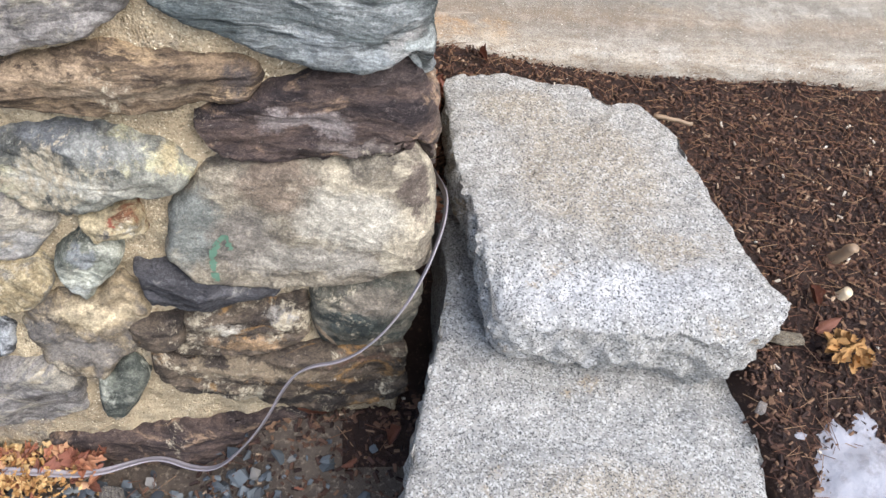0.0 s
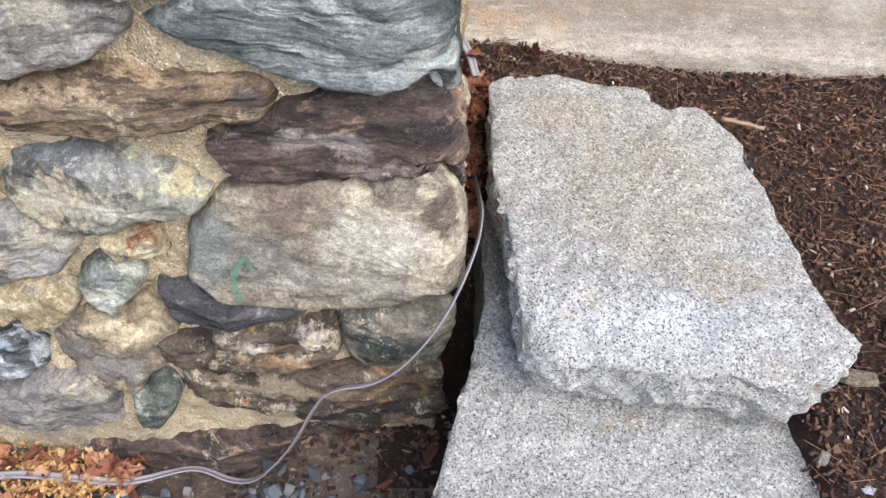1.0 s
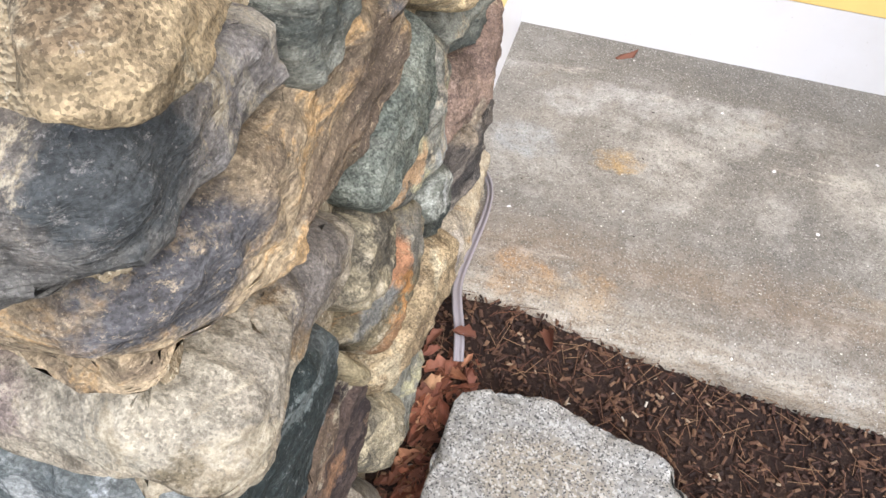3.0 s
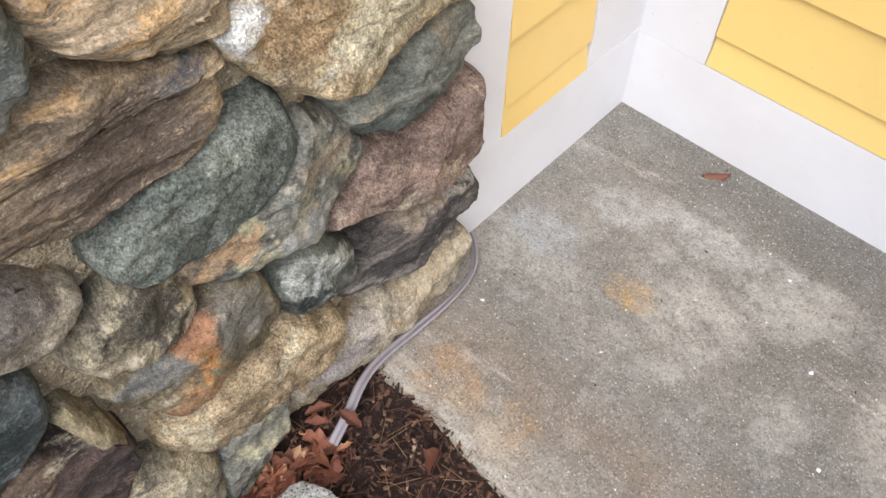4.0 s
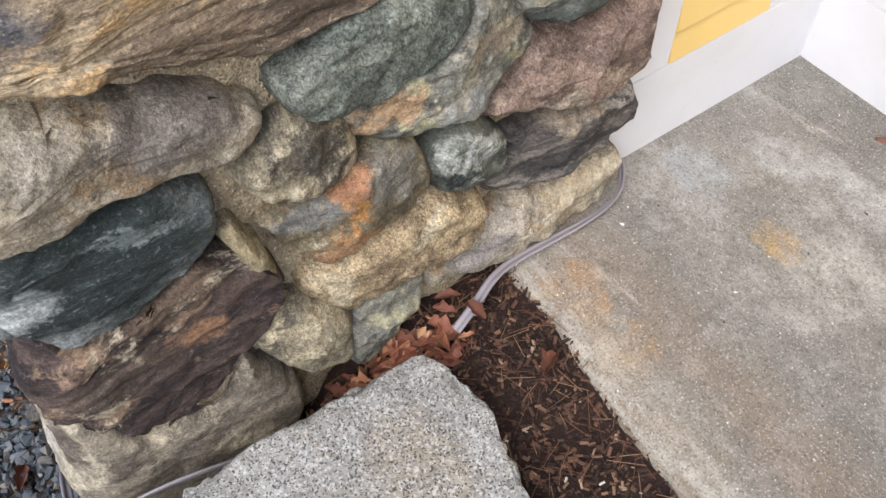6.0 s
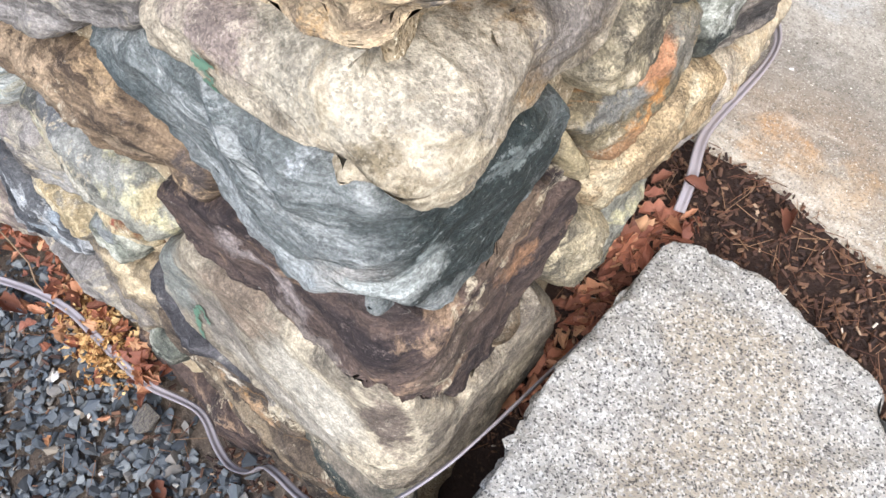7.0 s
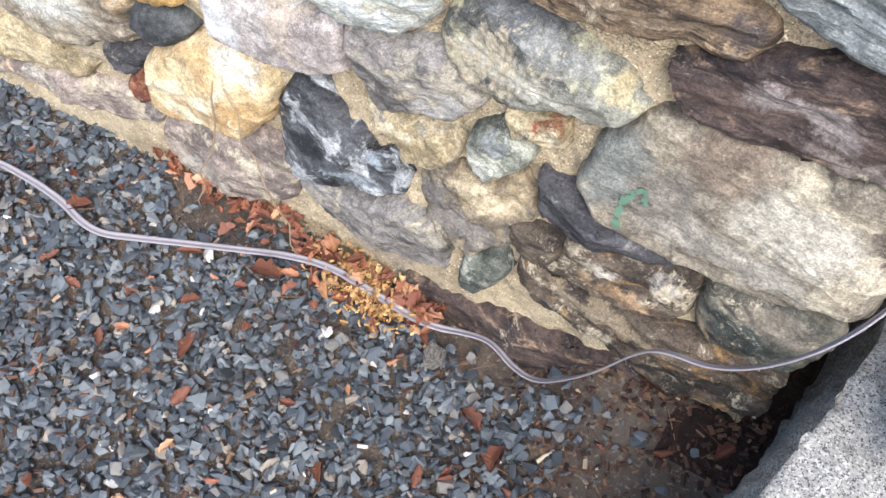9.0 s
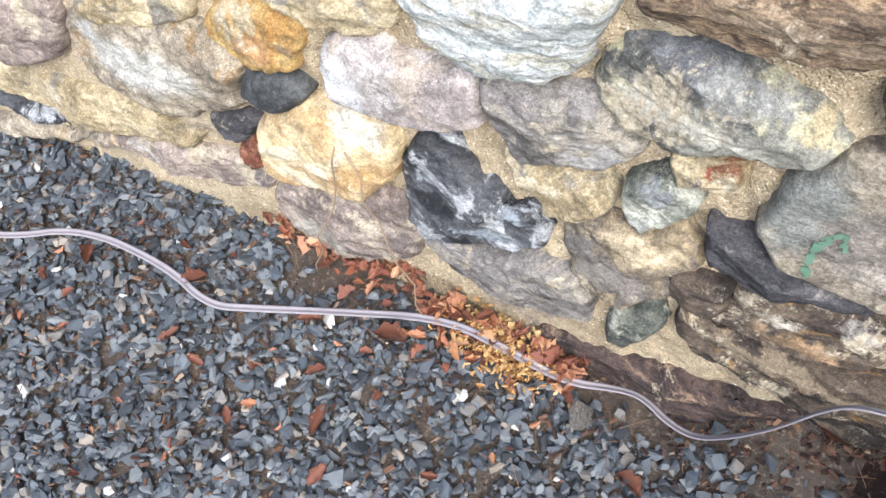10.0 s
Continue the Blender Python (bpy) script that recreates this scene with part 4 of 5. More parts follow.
def concrete_pad():
    prof = [(0.456, 0.30), (0.457, 0.38), (0.459, 0.40), (0.461, 0.42), (0.466, 0.434), (0.476, 0.443), (0.490, 0.448), (0.512, 0.4510), (0.53, 0.4525)] + [(y, 0.453) for y in np.linspace(0.56, 1.2, 24)]
    xs = np.linspace(-0.06, 3.2, 160)
    verts = []
    for x in xs:
        for i, (y, z) in enumerate(prof):
            p = Vector((x, y, z))
            w = 1.0 if i < 8 else 0.25
            e = -0.008 * smooth(0.2, 0.9, x) if i < 6 else 0
            verts.append((x, y + w * (0.004 * n3(p, 8) + 0.003 * n3(p, 30)) + e, z + w * (0.002 * n3(p, 14) + 0.0015 * n3(p, 45))))
    w = len(prof)
    faces = [(a * w + i, (a + 1) * w + i, (a + 1) * w + i + 1, a * w + i + 1) for a in range(len(xs) - 1) for i in range(w - 1)]
    ob = mesh_object("porch_floor", verts, faces, CONCRETE, None, True)
    ob.data.flip_normals()
    return tagged(ob, "weathered stained concrete porch slab with a rounded edge", "concrete slab", kind="structure")


concrete_pad()


def house_wall(name, label, along, origin, length, stiles, panels):
    """A painted wall: white bottom rail and stiles, yellow clapboards between. along: x or y; origin: the inner corner."""
    root = tagged(new(name), label, "house wall", kind="structure")

    def put(u0, u1, d0, d1, z0, z1, piece, mat, bevel=0.002, tilt=0.0):
        if along == "y":
            bm = box(origin[0] - d1, origin[1] + u0, z0, origin[0] - d0, origin[1] + u1, z1, bevel)
        else:
            bm = box(origin[0] + u0, origin[1] + d0, z0, origin[0] + u1, origin[1] + d1, z1, bevel)
        if tilt:
            mid = (z0 + z1) / 2
            for v in bm.verts:
                sh = tilt * (v.co.z - mid) / (z1 - z0)
                if along == "y":
                    v.co.x -= sh
                else:
                    v.co.y += sh
        return part(piece, bm, mat, root)

    put(-0.05 if along == "y" else 0, length, 0.035, 0.12, 0.30, 2.5, "sheathing", WHITE, 0)
    for u0, u1, z0, z1 in stiles:
        put(u0, u1, 0.0, 0.034, z0, z1, "trim_board", WHITE, 0.0006)
    for u0, u1, z0, first in panels:
        z = z0
        nxt = first
        while z < 1.45:
            put(u0 + 0.001, u1 - 0.001, 0.0035, 0.016, z - 0.001, nxt + 0.012, "clapboard", YELLOW, 0.0015, 0.009)
            z, nxt = nxt, nxt + 0.093
    return root


house_wall("wall_side", "white trimmed house wall with a narrow yellow clapboard panel", "y", (-0.006, 0.60), 0.42,
           [(-0.05, 0.4207, 0.440, 0.586), (-0.05, 0.134, 0.5875, 2.4), (0.303, 0.4207, 0.5875, 2.4)], [(0.134, 0.303, 0.588, 0.634)])
house_wall("wall_back", "white trimmed house wall with yellow clapboard siding", "x", (-0.0055, 1.021), 3.2,
           [(-0.03, 3.2, 0.440, 0.579), (-0.03, 0.100, 0.5794, 2.4), (1.6, 1.7, 0.5794, 2.4)], [(0.100, 1.6, 0.581, 0.627)])


# a bench leg of painted metal on the porch
def bench_leg():
    root = tagged(new("bench_leg"), "dark green painted square metal leg on the porch", "furniture leg")
    post = part("post", box(0.606, 0.742, 0.458, 0.648, 0.782, 1.15, 0.004), GREEN, root)
    part("foot", box(0.602, 0.738, 0.4535, 0.652, 0.786, 0.470, 0.003), GREEN, root)
    return post


bench_leg()


# loose ground cover
def pebble_shapes(count, seed):
    rnd = random.Random(seed)
    shapes = []
    for _ in range(count):
        bm = bmesh.new()
        sx, sy, sz = rnd.uniform(0.8, 1.2), rnd.uniform(0.5, 0.95), rnd.uniform(0.3, 0.6)
        for _ in range(13):
            v = Vector((rnd.gauss(0, 1), rnd.gauss(0, 1), rnd.gauss(0, 1))).normalized()
            m = max(abs(v.x), abs(v.y), abs(v.z)) ** 0.7
            bm.verts.new((v.x / m * sx * 0.5, v.y / m * sy * 0.5, v.z / m * sz * 0.5))
        bmesh.ops.convex_hull(bm, input=bm.verts[:])
        for v in [v for v in bm.verts if not v.link_faces]:
            bm.verts.remove(v)
        bm.verts.index_update()
        shapes.append((np.array([v.co[:] for v in bm.verts]), [[v.index for v in f.verts] for f in bm.faces]))
        bm.free()
    return shapes


def scatter(name, shapes, places, material, label, category, smooth_it=False):
    """Joins many turned and scaled copies of a few shapes into one mesh. places: (x, y, z, size, Euler)."""
    rnd = random.Random(len(places))
    verts, faces = [], []
    base = 0
    for x, y, z, size, e in places:
        sv, sf = shapes[rnd.randrange(len(shapes))]
        r = np.array(e.to_matrix())
        sz = np.array(size) if isinstance(size, tuple) else size
        verts.append((sv * sz) @ r.T + (x, y, z))
        faces += [[i + base for i in f] for f in sf]
        base += len(sv)
    ob = mesh_object(name, np.concatenate(verts), faces, material, None, smooth_it)
    return tagged(ob, label, category, kind="stuff")


def gravel():
    rnd = random.Random(11)
    places = []
    for layer, count in ((0, 6500), (1, 11500), (2, 7000)):
        for _ in range(count):
            x = rnd.uniform(-1.95, 0.06)
            y = rnd.uniform(-1.15, 0.0)
            edge = -0.10 + 0.05 * noise.noise(Vector((x * 5, 7, 0))) + 0.08 * smooth(-0.85, -1.05, x)
            if y > edge and rnd.random() < 0.93:
                continue
            if x > -0.22 and y > -0.26 and rnd.random() < 0.86 * smooth(-0.3, -0.1, x):
                continue
            if x > 0.0 and y > -0.9:
                continue
            size = rnd.choice((0.010, 0.013, 0.015, 0.017, 0.019, 0.022)) * rnd.uniform(0.8, 1.2)
            if layer == 2:
                size = rnd.uniform(0.004, 0.009)
            z = ground_height(x, y) + (0.003 if layer == 0 else 0.010) + rnd.uniform(-0.003, 0.004)
            places.append((x, y, z, size * 1.25, Euler((rnd.gauss(0, 0.45), rnd.gauss(0, 0.45), rnd.uniform(0, 6.3)))))
    scatter("gravel", pebble_shapes(40, 5), places, GRAVEL, "blue-grey crushed slate gravel", "gravel")


gravel()
BAR = (np.array([(-0.5, -0.5, -0.5), (0.5, -0.5, -0.5), (0.5, 0.5, -0.5), (-0.5, 0.5, -0.5), (-0.45, -0.4, 0.5), (0.45, -0.4, 0.5), (0.5, 0.4, 0.5), (-0.5, 0.3, 0.5)]),
       [(3, 2, 1, 0), (4, 5, 6, 7), (0, 1, 5, 4), (1, 2, 6, 5), (2, 3, 7, 6), (3, 0, 4, 7)])


def on_bed(rnd):
    while True:
        x, y = rnd.uniform(0.02, 1.25), rnd.uniform(-0.75, 0.475)
        if 0.10 < x < 0.43 and -0.14 < y < 0.30:
            continue
        if x < 0.43 and y < -0.1:
            continue
        if x < 0.1 and y < 0.1:
            continue
        return x, y


def mulch():
    rnd = random.Random(21)
    chips, needles, pale = [], [], []
    for _ in range(26000):
        x, y = on_bed(rnd)
        ln = rnd.uniform(0.002, 0.011)
        chips.append((x, y, ground_height(x, y) + rnd.uniform(0.0, 0.006), (ln, ln * rnd.uniform(0.2, 0.5), rnd.uniform(0.0015, 0.0035)), Euler((rnd.gauss(0, 0.5), rnd.gauss(0, 0.4), rnd.uniform(0, 6.3)))))
    for _ in range(4200):
        x, y = on_bed(rnd)
        needles.append((x, y, ground_height(x, y) + rnd.uniform(0.005, 0.012), (rnd.uniform(0.010, 0.042), 0.0006, 0.0006), Euler((rnd.gauss(0, 0.2), rnd.gauss(0, 0.14), rnd.uniform(0, 6.3)))))
    for _ in range(520):
        x, y = rnd.uniform(-1.6, 0.02), rnd.uniform(-0.9, 0.0)
        if y < -0.25 and rnd.random() < 0.55:
            continue
        needles.append((x, y, ground_height(x, y) + 0.020 * (1 if y < -0.1 else 0.8), (rnd.uniform(0.015, 0.05), 0.0009, 0.0008), Euler((rnd.gauss(0, 0.2), rnd.gauss(0, 0.15), rnd.uniform(0, 6.3)))))
    for _ in range(900):
        x, y = rnd.uniform(-0.28, 0.06), rnd.uniform(-0.30, 0.02)
        ln = rnd.uniform(0.004, 0.014)
        chips.append((x, y, ground_height(x, y) + 0.003, (ln, ln * 0.5, 0.003), Euler((rnd.gauss(0, 0.5), rnd.gauss(0, 0.4), rnd.uniform(0, 6.3)))))
    for _ in range(1500):
        x, y = rnd.uniform(-1.6, 0.0), rnd.uniform(-0.95, -0.06)
        ln = rnd.uniform(0.004, 0.016)
        chips.append((x, y, ground_height(x, y) + rnd.uniform(0.014, 0.021), (ln, ln * rnd.uniform(0.15, 0.5), 0.0022), Euler((rnd.gauss(0, 0.4), rnd.gauss(0, 0.3), rnd.uniform(0, 6.3)))))
    scatter("bark_mulch", [BAR], chips, CHIPS, "dark brown shredded bark mulch", "mulch")
    scatter("pine_needles", [BAR], needles, NEEDLES, "fallen reddish pine needles", "needles")


mulch()


def leaf_shape(seed, curl):
    """A dry leaf blade about one unit long, with a pointed tip, wavy rim and curled sides."""
    rnd = random.Random(seed)
    rows, cols = 9, 5
    wide = rnd.uniform(0.17, 0.27)
    bend = rnd.uniform(-0.25, 0.4)
    v = []
    for i in range(rows):
        u = i / (rows - 1)
        w = wide * math.sin(math.pi * min(1, u * 0.96 + 0.04)) ** 0.75 * (1 + 0.22 * math.sin(u * 17 + seed))
        for j in range(cols):
            t = j / (cols - 1) * 2 - 1
            v.append((u - 0.5, t * w, curl * t * t * w * 1.6 + bend * (u - 0.5) ** 2 + 0.03 * math.sin(u * 9 + t * 4 + seed)))
    f = [(i * cols + j, (i + 1) * cols + j, (i + 1) * cols + j + 1, i * cols + j + 1) for i in range(rows - 1) for j in range(cols - 1)]
    n = len(v)
    v = v + [(a, b, c - 0.012) for a, b, c in v]
    f = f + [tuple(reversed([k + n for k in q])) for q in f]
    rim = [i * cols for i in range(rows)] + [(rows - 1) * cols + j for j in range(1, cols)] + [i * cols + cols - 1 for i in range(rows - 2, -1, -1)] + list(range(cols - 2, 0, -1))
    f += [(rim[i], rim[(i + 1) % len(rim)], rim[(i + 1) % len(rim)] + n, rim[i] + n) for i in range(len(rim))]
    return np.array(v), f


LEAVES = [leaf_shape(k, (0.5, 1.2, 1.8, -0.8)[k % 4]) for k in range(10)]


def leaf_litter():
    rnd = random.Random(31)
    foot, gap, petals = [], [], []
    for _ in range(330):
        x = rnd.uniform(-1.0, -0.42)
        y = -0.055 - abs(rnd.gauss(0, 0.030)) + (0.03 if x < -0.7 else 0)
        foot.append((x, y, 0.022 + rnd.uniform(0, 0.03) * (1 if y > -0.1 else 0.4), rnd.uniform(0.014, 0.034), Euler((rnd.gauss(0, 0.7), rnd.gauss(0, 0.6), rnd.uniform(0, 6.3)))))
    for _ in range(170):
        y = rnd.uniform(0.12, 0.39)
        x = rnd.uniform(0.034, 0.078) + (0.03 * rnd.random() if y > 0.34 else 0)
        gap.append((x, y, max(ground_height(x, y), 0.36) - 0.01 + rnd.uniform(0.0, 0.022), rnd.uniform(0.02, 0.038), Euler((rnd.gauss(0, 0.7), rnd.gauss(0, 0.6), rnd.gauss(1.5, 0.8)))))
    scatter("leaf_litter", LEAVES, foot, LEAFM, "curled reddish dead leaves drifted against the wall foot", "dead leaves")
    scatter("leaf_litter", LEAVES, gap, LEAFM, "curled red-brown dead leaves packed between pier and granite step", "dead leaves")
    for _ in range(620):
        x = rnd.gauss(-0.545, 0.045)
        y = -0.088 + rnd.gauss(0, 0.022) - 0.25 * (x + 0.545)
        petals.append((x, y, 0.030 + rnd.uniform(0, 0.022), rnd.uniform(0.007, 0.014), Euler((rnd.gauss(0, 0.8), rnd.gauss(0, 0.8), rnd.uniform(0, 6.3)))))
    scatter("dried_flowers", LEAVES, petals, PETALS, "heap of dried golden hydrangea petals by the wall", "dried flowers")
    bits = []
    for _ in range(55):
        x, y = rnd.uniform(-1.35, -0.08), rnd.uniform(-0.62, -0.11)
        bits.append((x, y, ground_height(x, y) + 0.021, rnd.uniform(0.012, 0.028), Euler((rnd.gauss(0, 0.4), rnd.gauss(0, 0.4), rnd.uniform(0, 6.3)))))
    scatter("leaf_fragments", LEAVES, bits, LEAFM, "small torn bits of dead leaf on the gravel", "dead leaves")


leaf_litter()


def lone_leaf(x, y, size, turn, k, z=None, tone=LEAFM):
    v, f = LEAVES[k % len(LEAVES)]
    ob = mesh_object("dead_leaf", v, f, tone, None, True)
    h = (ground_height(x, y) + 0.018) if z is None else z
    ob.matrix_world = Matrix.LocRotScale((x, y, h), Euler((0.35 * math.sin(k * 3), 0.25 * math.cos(k * 5), turn)), (size * 0.85,) * 3)
    return tagged(ob, "dry orange-brown dead leaf lying on the ground", "leaf", "scattered leaves")


for i, (x, y, size) in enumerate(((-0.959, -0.309, 0.034), (-0.734, -0.302, 0.060), (-0.706, -0.144, 0.060), (-0.640, -0.108, 0.05), (-0.837, -0.17, 0.05), (-1.244, -0.237, 0.055), (-1.05, -0.193, 0.05),
                                  (-0.884, -0.272, 0.045), (-1.025, -0.293, 0.05), (-0.305, -0.190, 0.055), (-0.695, -0.37, 0.045), (-0.102, -0.05, 0.06), (-0.24, -0.22, 0.05), (-0.20, -0.25, 0.045), (-0.33, -0.30, 0.045), (-0.55, -0.30, 0.03), (-0.45, -0.36, 0.035), (-0.05, -0.12, 0.035), (-0.86, -0.36, 0.04), (-0.78, -0.24, 0.04))):
    lone_leaf(x, y, size, i * 1.7, i)
lone_leaf(0.173, 0.985, 0.045, 0.6, 3, 0.459)
lone_leaf(0.043, 0.387, 0.036, 1.2, 4, 0.468)
lone_leaf(0.073, 0.405, 0.034, 0.2, 5, 0.460)
lone_leaf(0.17, 0.435, 0.035, 1.9, 6, 0.446)
lone_leaf(0.577, -0.11, 0.05, 0.4, 7, 0.418)
lone_leaf(0.573, -0.062, 0.05, 1.4, 1, 0.418)
lone_leaf(0.02, -0.09, 0.04, 1.0, 2)


def ribbon(name, path, width, thick, material, label, category):
    """A flat ribbed strap that follows a smoothed path of (x, y, z, lean): lean turns its broad face from up (0) to sideways (90)."""
    p = np.array(path, float)
    for _ in range(3):
        q = [p[0]]
        for a, b in zip(p[:-1], p[1:]):
            q += [a * 0.75 + b * 0.25, a * 0.25 + b * 0.75]
        p = np.array(q + [p[-1]])
    verts, faces = [], []
    ring = [(-1, 0), (-0.8, 1), (-0.36, 1), (-0.28, 0.35), (0.28, 0.35), (0.36, 1), (0.8, 1), (1, 0), (0.8, -1), (-0.8, -1)]
    m = len(ring)
    for i, row in enumerate(p):
        t = Vector(p[min(i + 1, len(p) - 1)][:3] - p[max(i - 1, 0)][:3]).normalized()
        side = Vector((t.y, -t.x, 0)).normalized()
        up = side.cross(t)
        a = radians(row[3])
        s2, u2 = side * math.cos(a) + up * math.sin(a), up * math.cos(a) - side * math.sin(a)
        for c, d in ring:
            verts.append(Vector(row[:3]) + s2 * c * width / 2 + u2 * d * thick / 2)
    for i in range(len(p) - 1):
        for j in range(m):
            k = (j + 1) % m
            faces.append((i * m + j, i * m + k, (i + 1) * m + k, (i + 1) * m + j))
    faces += [tuple(range(m)), tuple(reversed([(len(p) - 1) * m + j for j in range(m)]))]
    return tagged(mesh_object(name, verts, faces, material, None, True), label, category)


ribbon("flat_cable", [(-1.62, -0.33, 0.026, 0), (-1.41, -0.282, 0.026, 0), (-1.288, -0.199, 0.026, 0), (-1.10, -0.196, 0.026, 0), (-0.996, -0.226, 0.026, 0), (-0.924, -0.198, 0.028, 0),
                      (-0.797, -0.145, 0.03, 10), (-0.637, -0.09, 0.05, 0), (-0.53, -0.095, 0.05, 0), (-0.438, -0.098, 0.034, 0), (-0.363, -0.074, 0.035, 30),
                      (-0.33, -0.072, 0.036, 30), (-0.285, -0.092, 0.036, 25), (-0.245, -0.100, 0.05, 30), (-0.205, -0.096, 0.105, 40), (-0.172, -0.090, 0.165, 50), (-0.142, -0.080, 0.243, 50), (-0.116, -0.078, 0.285, 40), (-0.060, -0.082, 0.302, 40), (-0.012, -0.076, 0.352, 50),
                      (0.030, -0.052, 0.420, 60), (0.060, 0.00, 0.470, 70), (0.070, 0.05, 0.478, 80), (0.072, 0.10, 0.455, 85), (0.072, 0.24, 0.37, 80)], 0.0135, 0.0026, STRAPM, "flat grey ribbed plastic cable trailing along the ground", "cable")
ribbon("flat_cable", [(0.075, 0.375, 0.448, 0), (0.066, 0.41, 0.462, 5), (0.053, 0.440, 0.468, 10), (0.044, 0.476, 0.463, 10), (0.046, 0.538, 0.4605, 10), (0.049, 0.585, 0.462, 30), (0.047, 0.622, 0.464, 45), (0.039, 0.645, 0.466, 60), (0.022, 0.664, 0.467, 60), (0.004, 0.676, 0.47, 60)], 0.0125, 0.0026, STRAPM, "flat grey plastic cable running up onto the porch slab", "cable")


def stick(name, a, b, r, material, label, category, sides=7, seed=1):
    a, b = Vector(a), Vector(b)
    rnd = random.Random(seed)
    steps = 9
    bm = bmesh.new()
    d = (b - a).normalized()
    s = d.orthogonal().normalized()
    u = d.cross(s)
    rings = []
    for i in range(steps):
        c = a.lerp(b, i / (steps - 1)) + (s * rnd.gauss(0, 1) + u * rnd.gauss(0, 1)) * (b - a).length * 0.012
        rr = r * (1 - 0.25 * i / steps) * rnd.uniform(0.9, 1.1)
        rings.append([bm.verts.new(c + s * rr * math.cos(k * 6.283 / sides) + u * rr * math.sin(k * 6.283 / sides)) for k in range(sides)])
    for p, q in zip(rings, rings[1:]):
        for k in range(sides):
            bm.faces.new((p[k], p[(k + 1) % sides], q[(k + 1) % sides], q[k]))
    bm.faces.new(rings[0])
    bm.faces.new(rings[-1])
    return tagged(part(name, bm, material, None, "", True), label, category)


stick("wood_sliver", (-0.193, -0.196, 0.026), (-0.164, -0.148, 0.028), 0.0035, PALEWOOD, "short pale bare wood sliver on the gravel", "stick", 5)
stick("vine_twig", (-0.765, -0.055, 0.36), (-0.86, -0.11, 0.03), 0.0016, WOOD, "thin dry brown vine stem against the wall", "twig", 5, 2)
stick("vine_twig", (-0.765, -0.055, 0.34), (-0.66, -0.10, 0.03), 0.0014, WOOD, "thin dry brown vine stem against the wall", "twig", 5, 3)
stick("twig", (0.44, 0.305, 0.435), (0.50, 0.285, 0.436), 0.004, WOOD, "short grey weathered twig on the mulch", "twig", 6, 4)
stick("cut_stub", (0.642, 0.02, 0.40), (0.648, 0.0, 0.45), 0.010, WOOD, "short cut woody plant stub in the mulch", "plant stub", 8, 5)
stick("cut_stub", (0.625, -0.05, 0.40), (0.628, -0.055, 0.420), 0.009, PALEWOOD, "short pale cut plant stub in the mulch", "plant stub", 8, 6)


def pebble(name, x, y, z, size, material, label, seed, smooth_it=False):
    v, f = pebble_shapes(1, seed)[0]
    ob = mesh_object(name, v, f, material, None, smooth_it)
    ob.matrix_world = Matrix.LocRotScale((x, y, z), Euler((0.1, 0.1, seed)), size)
    return tagged(ob, label, "stone")


pebble("loose_stone", 0.508, -0.128, 0.412, (0.055, 0.035, 0.02), STONE["pale_granite"], "flat pale stone chip beside the granite step", 3)
pebble("loose_stone", 0.443, -0.226, 0.40, (0.022, 0.022, 0.018), STONE["white_lilac"], "small white pebble beside the granite step", 4)
pebble("loose_stone", -0.40, -0.128, 0.024, (0.045, 0.042, 0.03), STONE["grey_gneiss"], "rounded grey pebble on the gravel near the cable", 5)


def flower_head():
    rnd = random.Random(8)
    root = tagged(new("dried_flower_head"), "dried golden hydrangea flower head on the mulch", "dried flower")
    root.location = (0.578, -0.158, 0.405)
    for i in range(46):
        a, r = rnd.uniform(0, 6.283), 0.030 * math.sqrt(rnd.random())
        v, f = LEAVES[i % 10]
        ob = mesh_object("petal", v * np.array((1, 1.5, 0.8)), f, PETALS, root, True)
        ob.matrix_basis = Matrix.LocRotScale((r * math.cos(a), r * math.sin(a), 0.024 - 12 * r * r + rnd.uniform(0, 0.006)), Euler((rnd.gauss(0, 0.6), rnd.gauss(0, 0.6), a)), (0.017,) * 3)


flower_head()


# white flecks on the porch slab
for i, (x, y, r) in enumerate(((0.073, 0.621, 0.0035), (0.41, 0.80, 0.005), (0.47, 0.70, 0.004), (0.33, 0.90, 0.003), (0.22, 0.66, 0.0025), (0.55, 0.86, 0.004))):
    bm = bmesh.new()
    bmesh.ops.create_icosphere(bm, subdivisions=2, radius=r * 0.65, matrix=Matrix.Translation((x, y, 0.4532)))
    for v in bm.verts:
        v.co.z = 0.4532 + (v.co.z - 0.4532) * 0.25
        v.co.x += r * 0.5 * n3(v.co, 300, i)
        v.co.y += r * 0.5 * n3(v.co, 300, i + 7)
    tagged(part("white_fleck", bm, WHITE, None, "", True), "tiny white fleck stuck to the concrete slab", "fleck", "flecks on the slab")


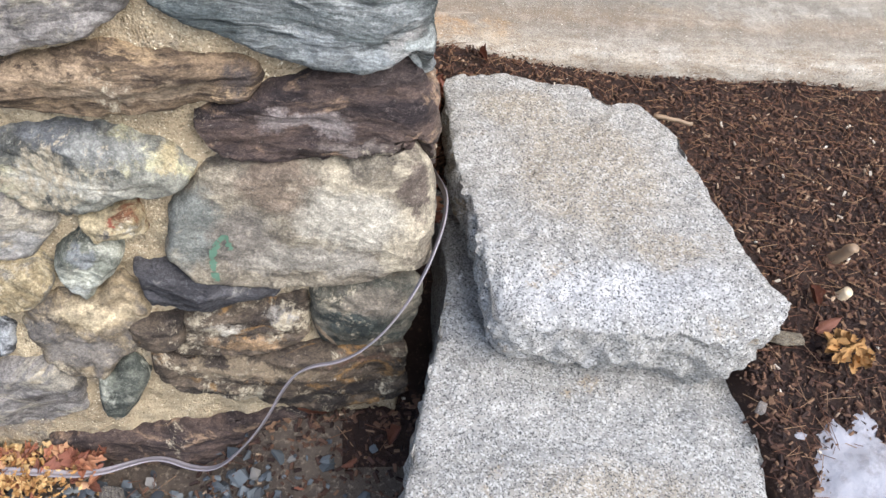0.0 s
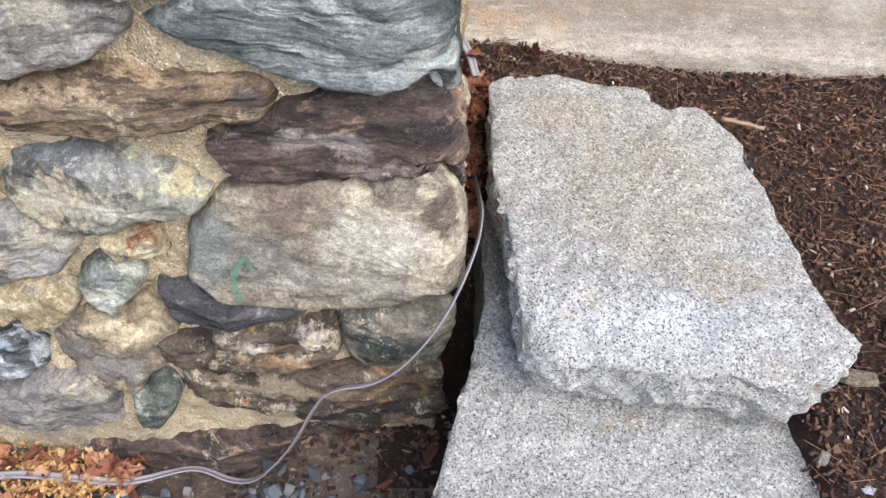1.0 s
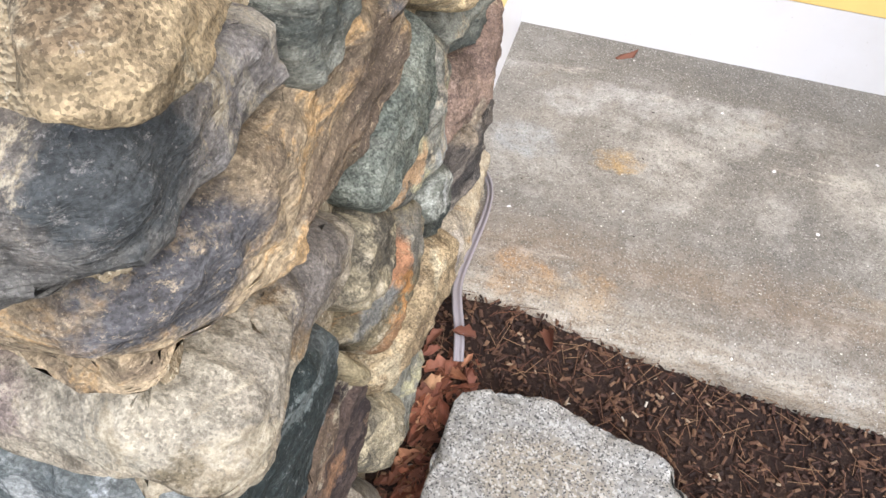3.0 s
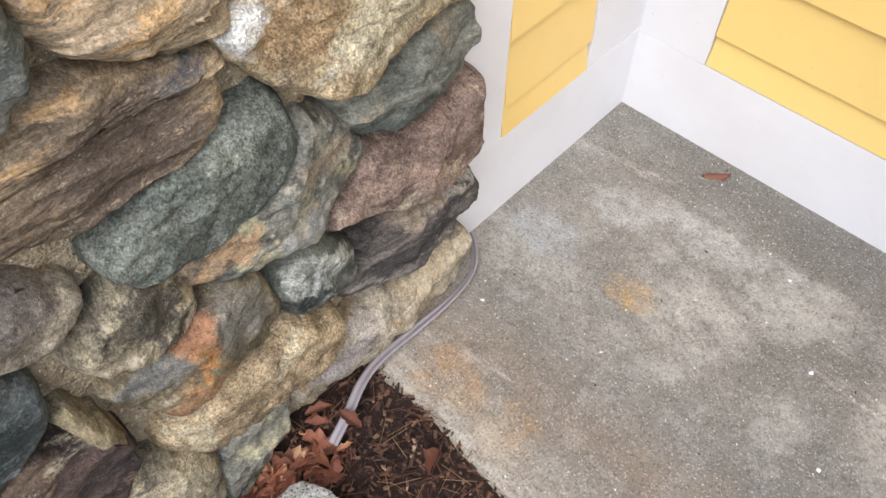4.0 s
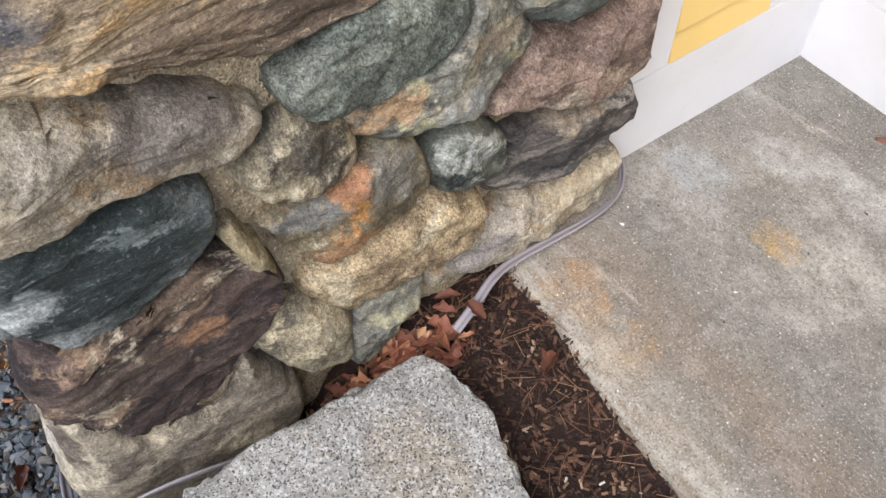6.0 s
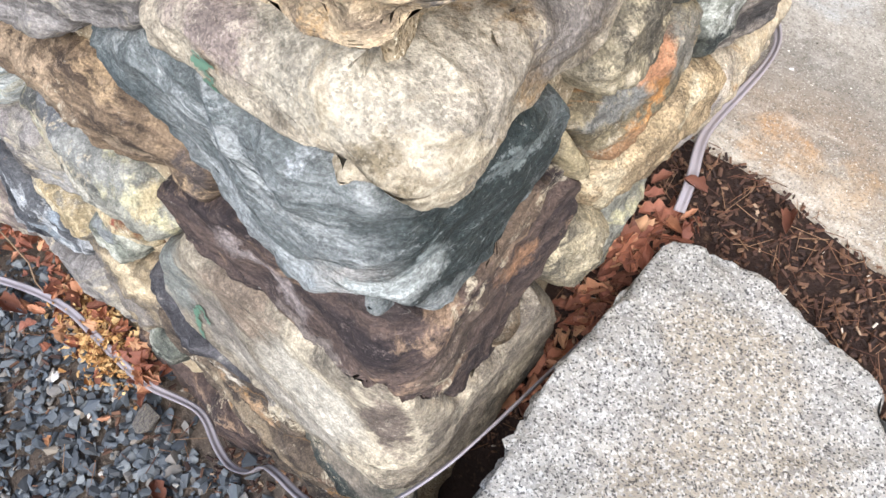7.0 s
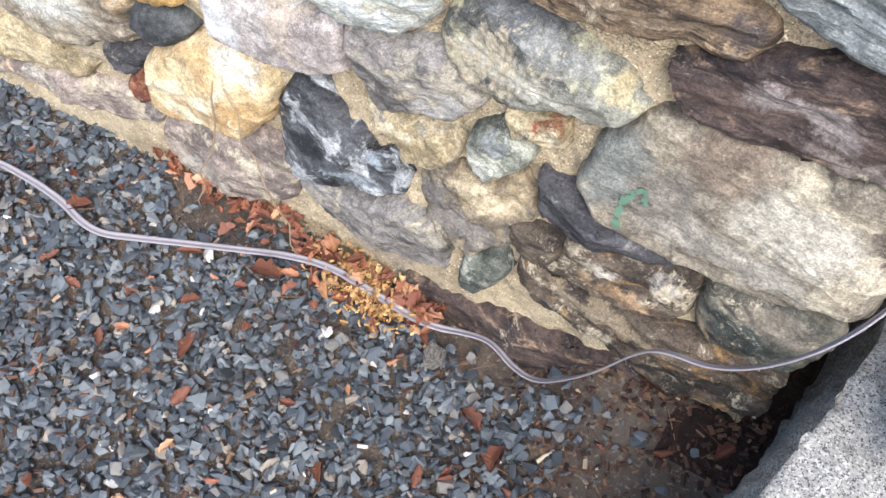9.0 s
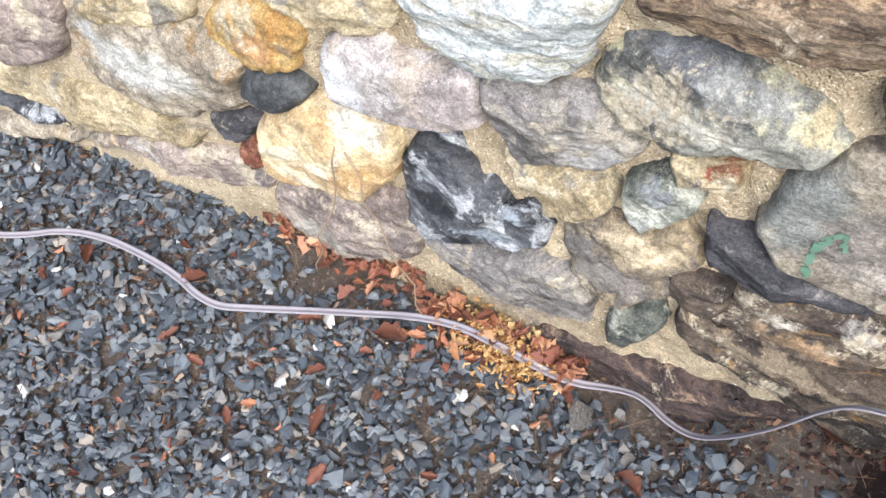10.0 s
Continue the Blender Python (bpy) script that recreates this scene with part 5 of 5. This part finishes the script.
def snow_patch():
    xs, ys = np.linspace(0.47, 1.0, 70), np.linspace(-0.75, -0.20, 70)
    verts, faces, keep = [], [], {}
    for j, y in enumerate(ys):
        for i, x in enumerate(xs):
            d = min((x - 0.478) / 0.05, (-0.228 - y - 0.22 * max(0, x - 0.6)) / 0.05, (1.0 - x) / 0.1) + 0.9 * noise.noise(Vector((x * 13, y * 13, 0))) + 0.5 * noise.noise(Vector((x * 38, y * 38, 2)))
            if d > -0.05:
                keep[i, j] = len(verts)
                verts.append((x, y, ground_height(x, y) - 0.006 + 0.030 * (1 - math.exp(-1.2 * max(0, d))) + 0.004 * noise.noise(Vector((x * 60, y * 60, 5)))))
    for j in range(len(ys) - 1):
        for i in range(len(xs) - 1):
            q = [(i, j), (i + 1, j), (i + 1, j + 1), (i, j + 1)]
            if all(c in keep for c in q):
                faces.append([keep[c] for c in q])
    tagged(mesh_object("snow_patch", verts, faces, SNOW, None, True), "thin patch of old melting snow on the mulch", "snow", kind="stuff")


snow_patch()


# green marking paint on two of the corner stones
def paint_stroke(ob, points, width):
    """Worn paint laid over a stone: a ragged, broken strip that follows its relief."""
    mesh = np.array([v.co[:] for v in ob.data.vertices])
    cols, rows = 9, []
    dense = []
    for a, b in zip(points, points[1:]):
        steps = max(2, int(math.hypot(b[0] - a[0], b[1] - a[1]) / 0.0012))
        dense += [(a[0] + (b[0] - a[0]) * k / steps, a[1] + (b[1] - a[1]) * k / steps) for k in range(steps)]
    for s, z in dense + [points[-1]]:
        row = []
        for k in range(cols):
            u = s + (k / (cols - 1) - 0.5) * width
            at = on_pier(u, z, 0.0)
            n = (on_pier(u, z, 0.1) - at).normalized()
            rel = mesh - np.array(at)
            h = rel @ np.array(n)
            d = np.linalg.norm(rel - np.outer(h, np.array(n)), axis=1) + (h < -0.015) * 9
            near = np.argsort(d)[:4]
            w4 = 1 / (d[near] + 1e-4)
            row.append(at + n * (float((h[near] * w4).sum() / w4.sum()) + 0.0016))
        rows.append(row)
    verts = [v for r in rows for v in r]
    faces = []
    for i in range(len(rows) - 1):
        for k in range(cols - 1):
            c = verts[i * cols + k]
            wear = abs(k + 0.5 - (cols - 1) / 2) / (cols / 2) + 1.1 * n3(c, 160) + 0.7 * n3(c, 420)
            if wear < 0.62:
                faces.append((i * cols + k, i * cols + k + 1, (i + 1) * cols + k + 1, (i + 1) * cols + k))
    return mesh_object("paint_mark", verts, faces, GREENMARK, ob, True, "faded green marking paint")


paint_stroke(marked_stone, ((-0.258, 0.413), (-0.258, 0.441), (-0.256, 0.461), (-0.246, 0.477), (-0.238, 0.486), (-0.236, 0.464)), 0.010)
paint_stroke(corner_stone, ((-0.126, 0.853), (-0.126, 0.839), (-0.128, 0.819)), 0.017)
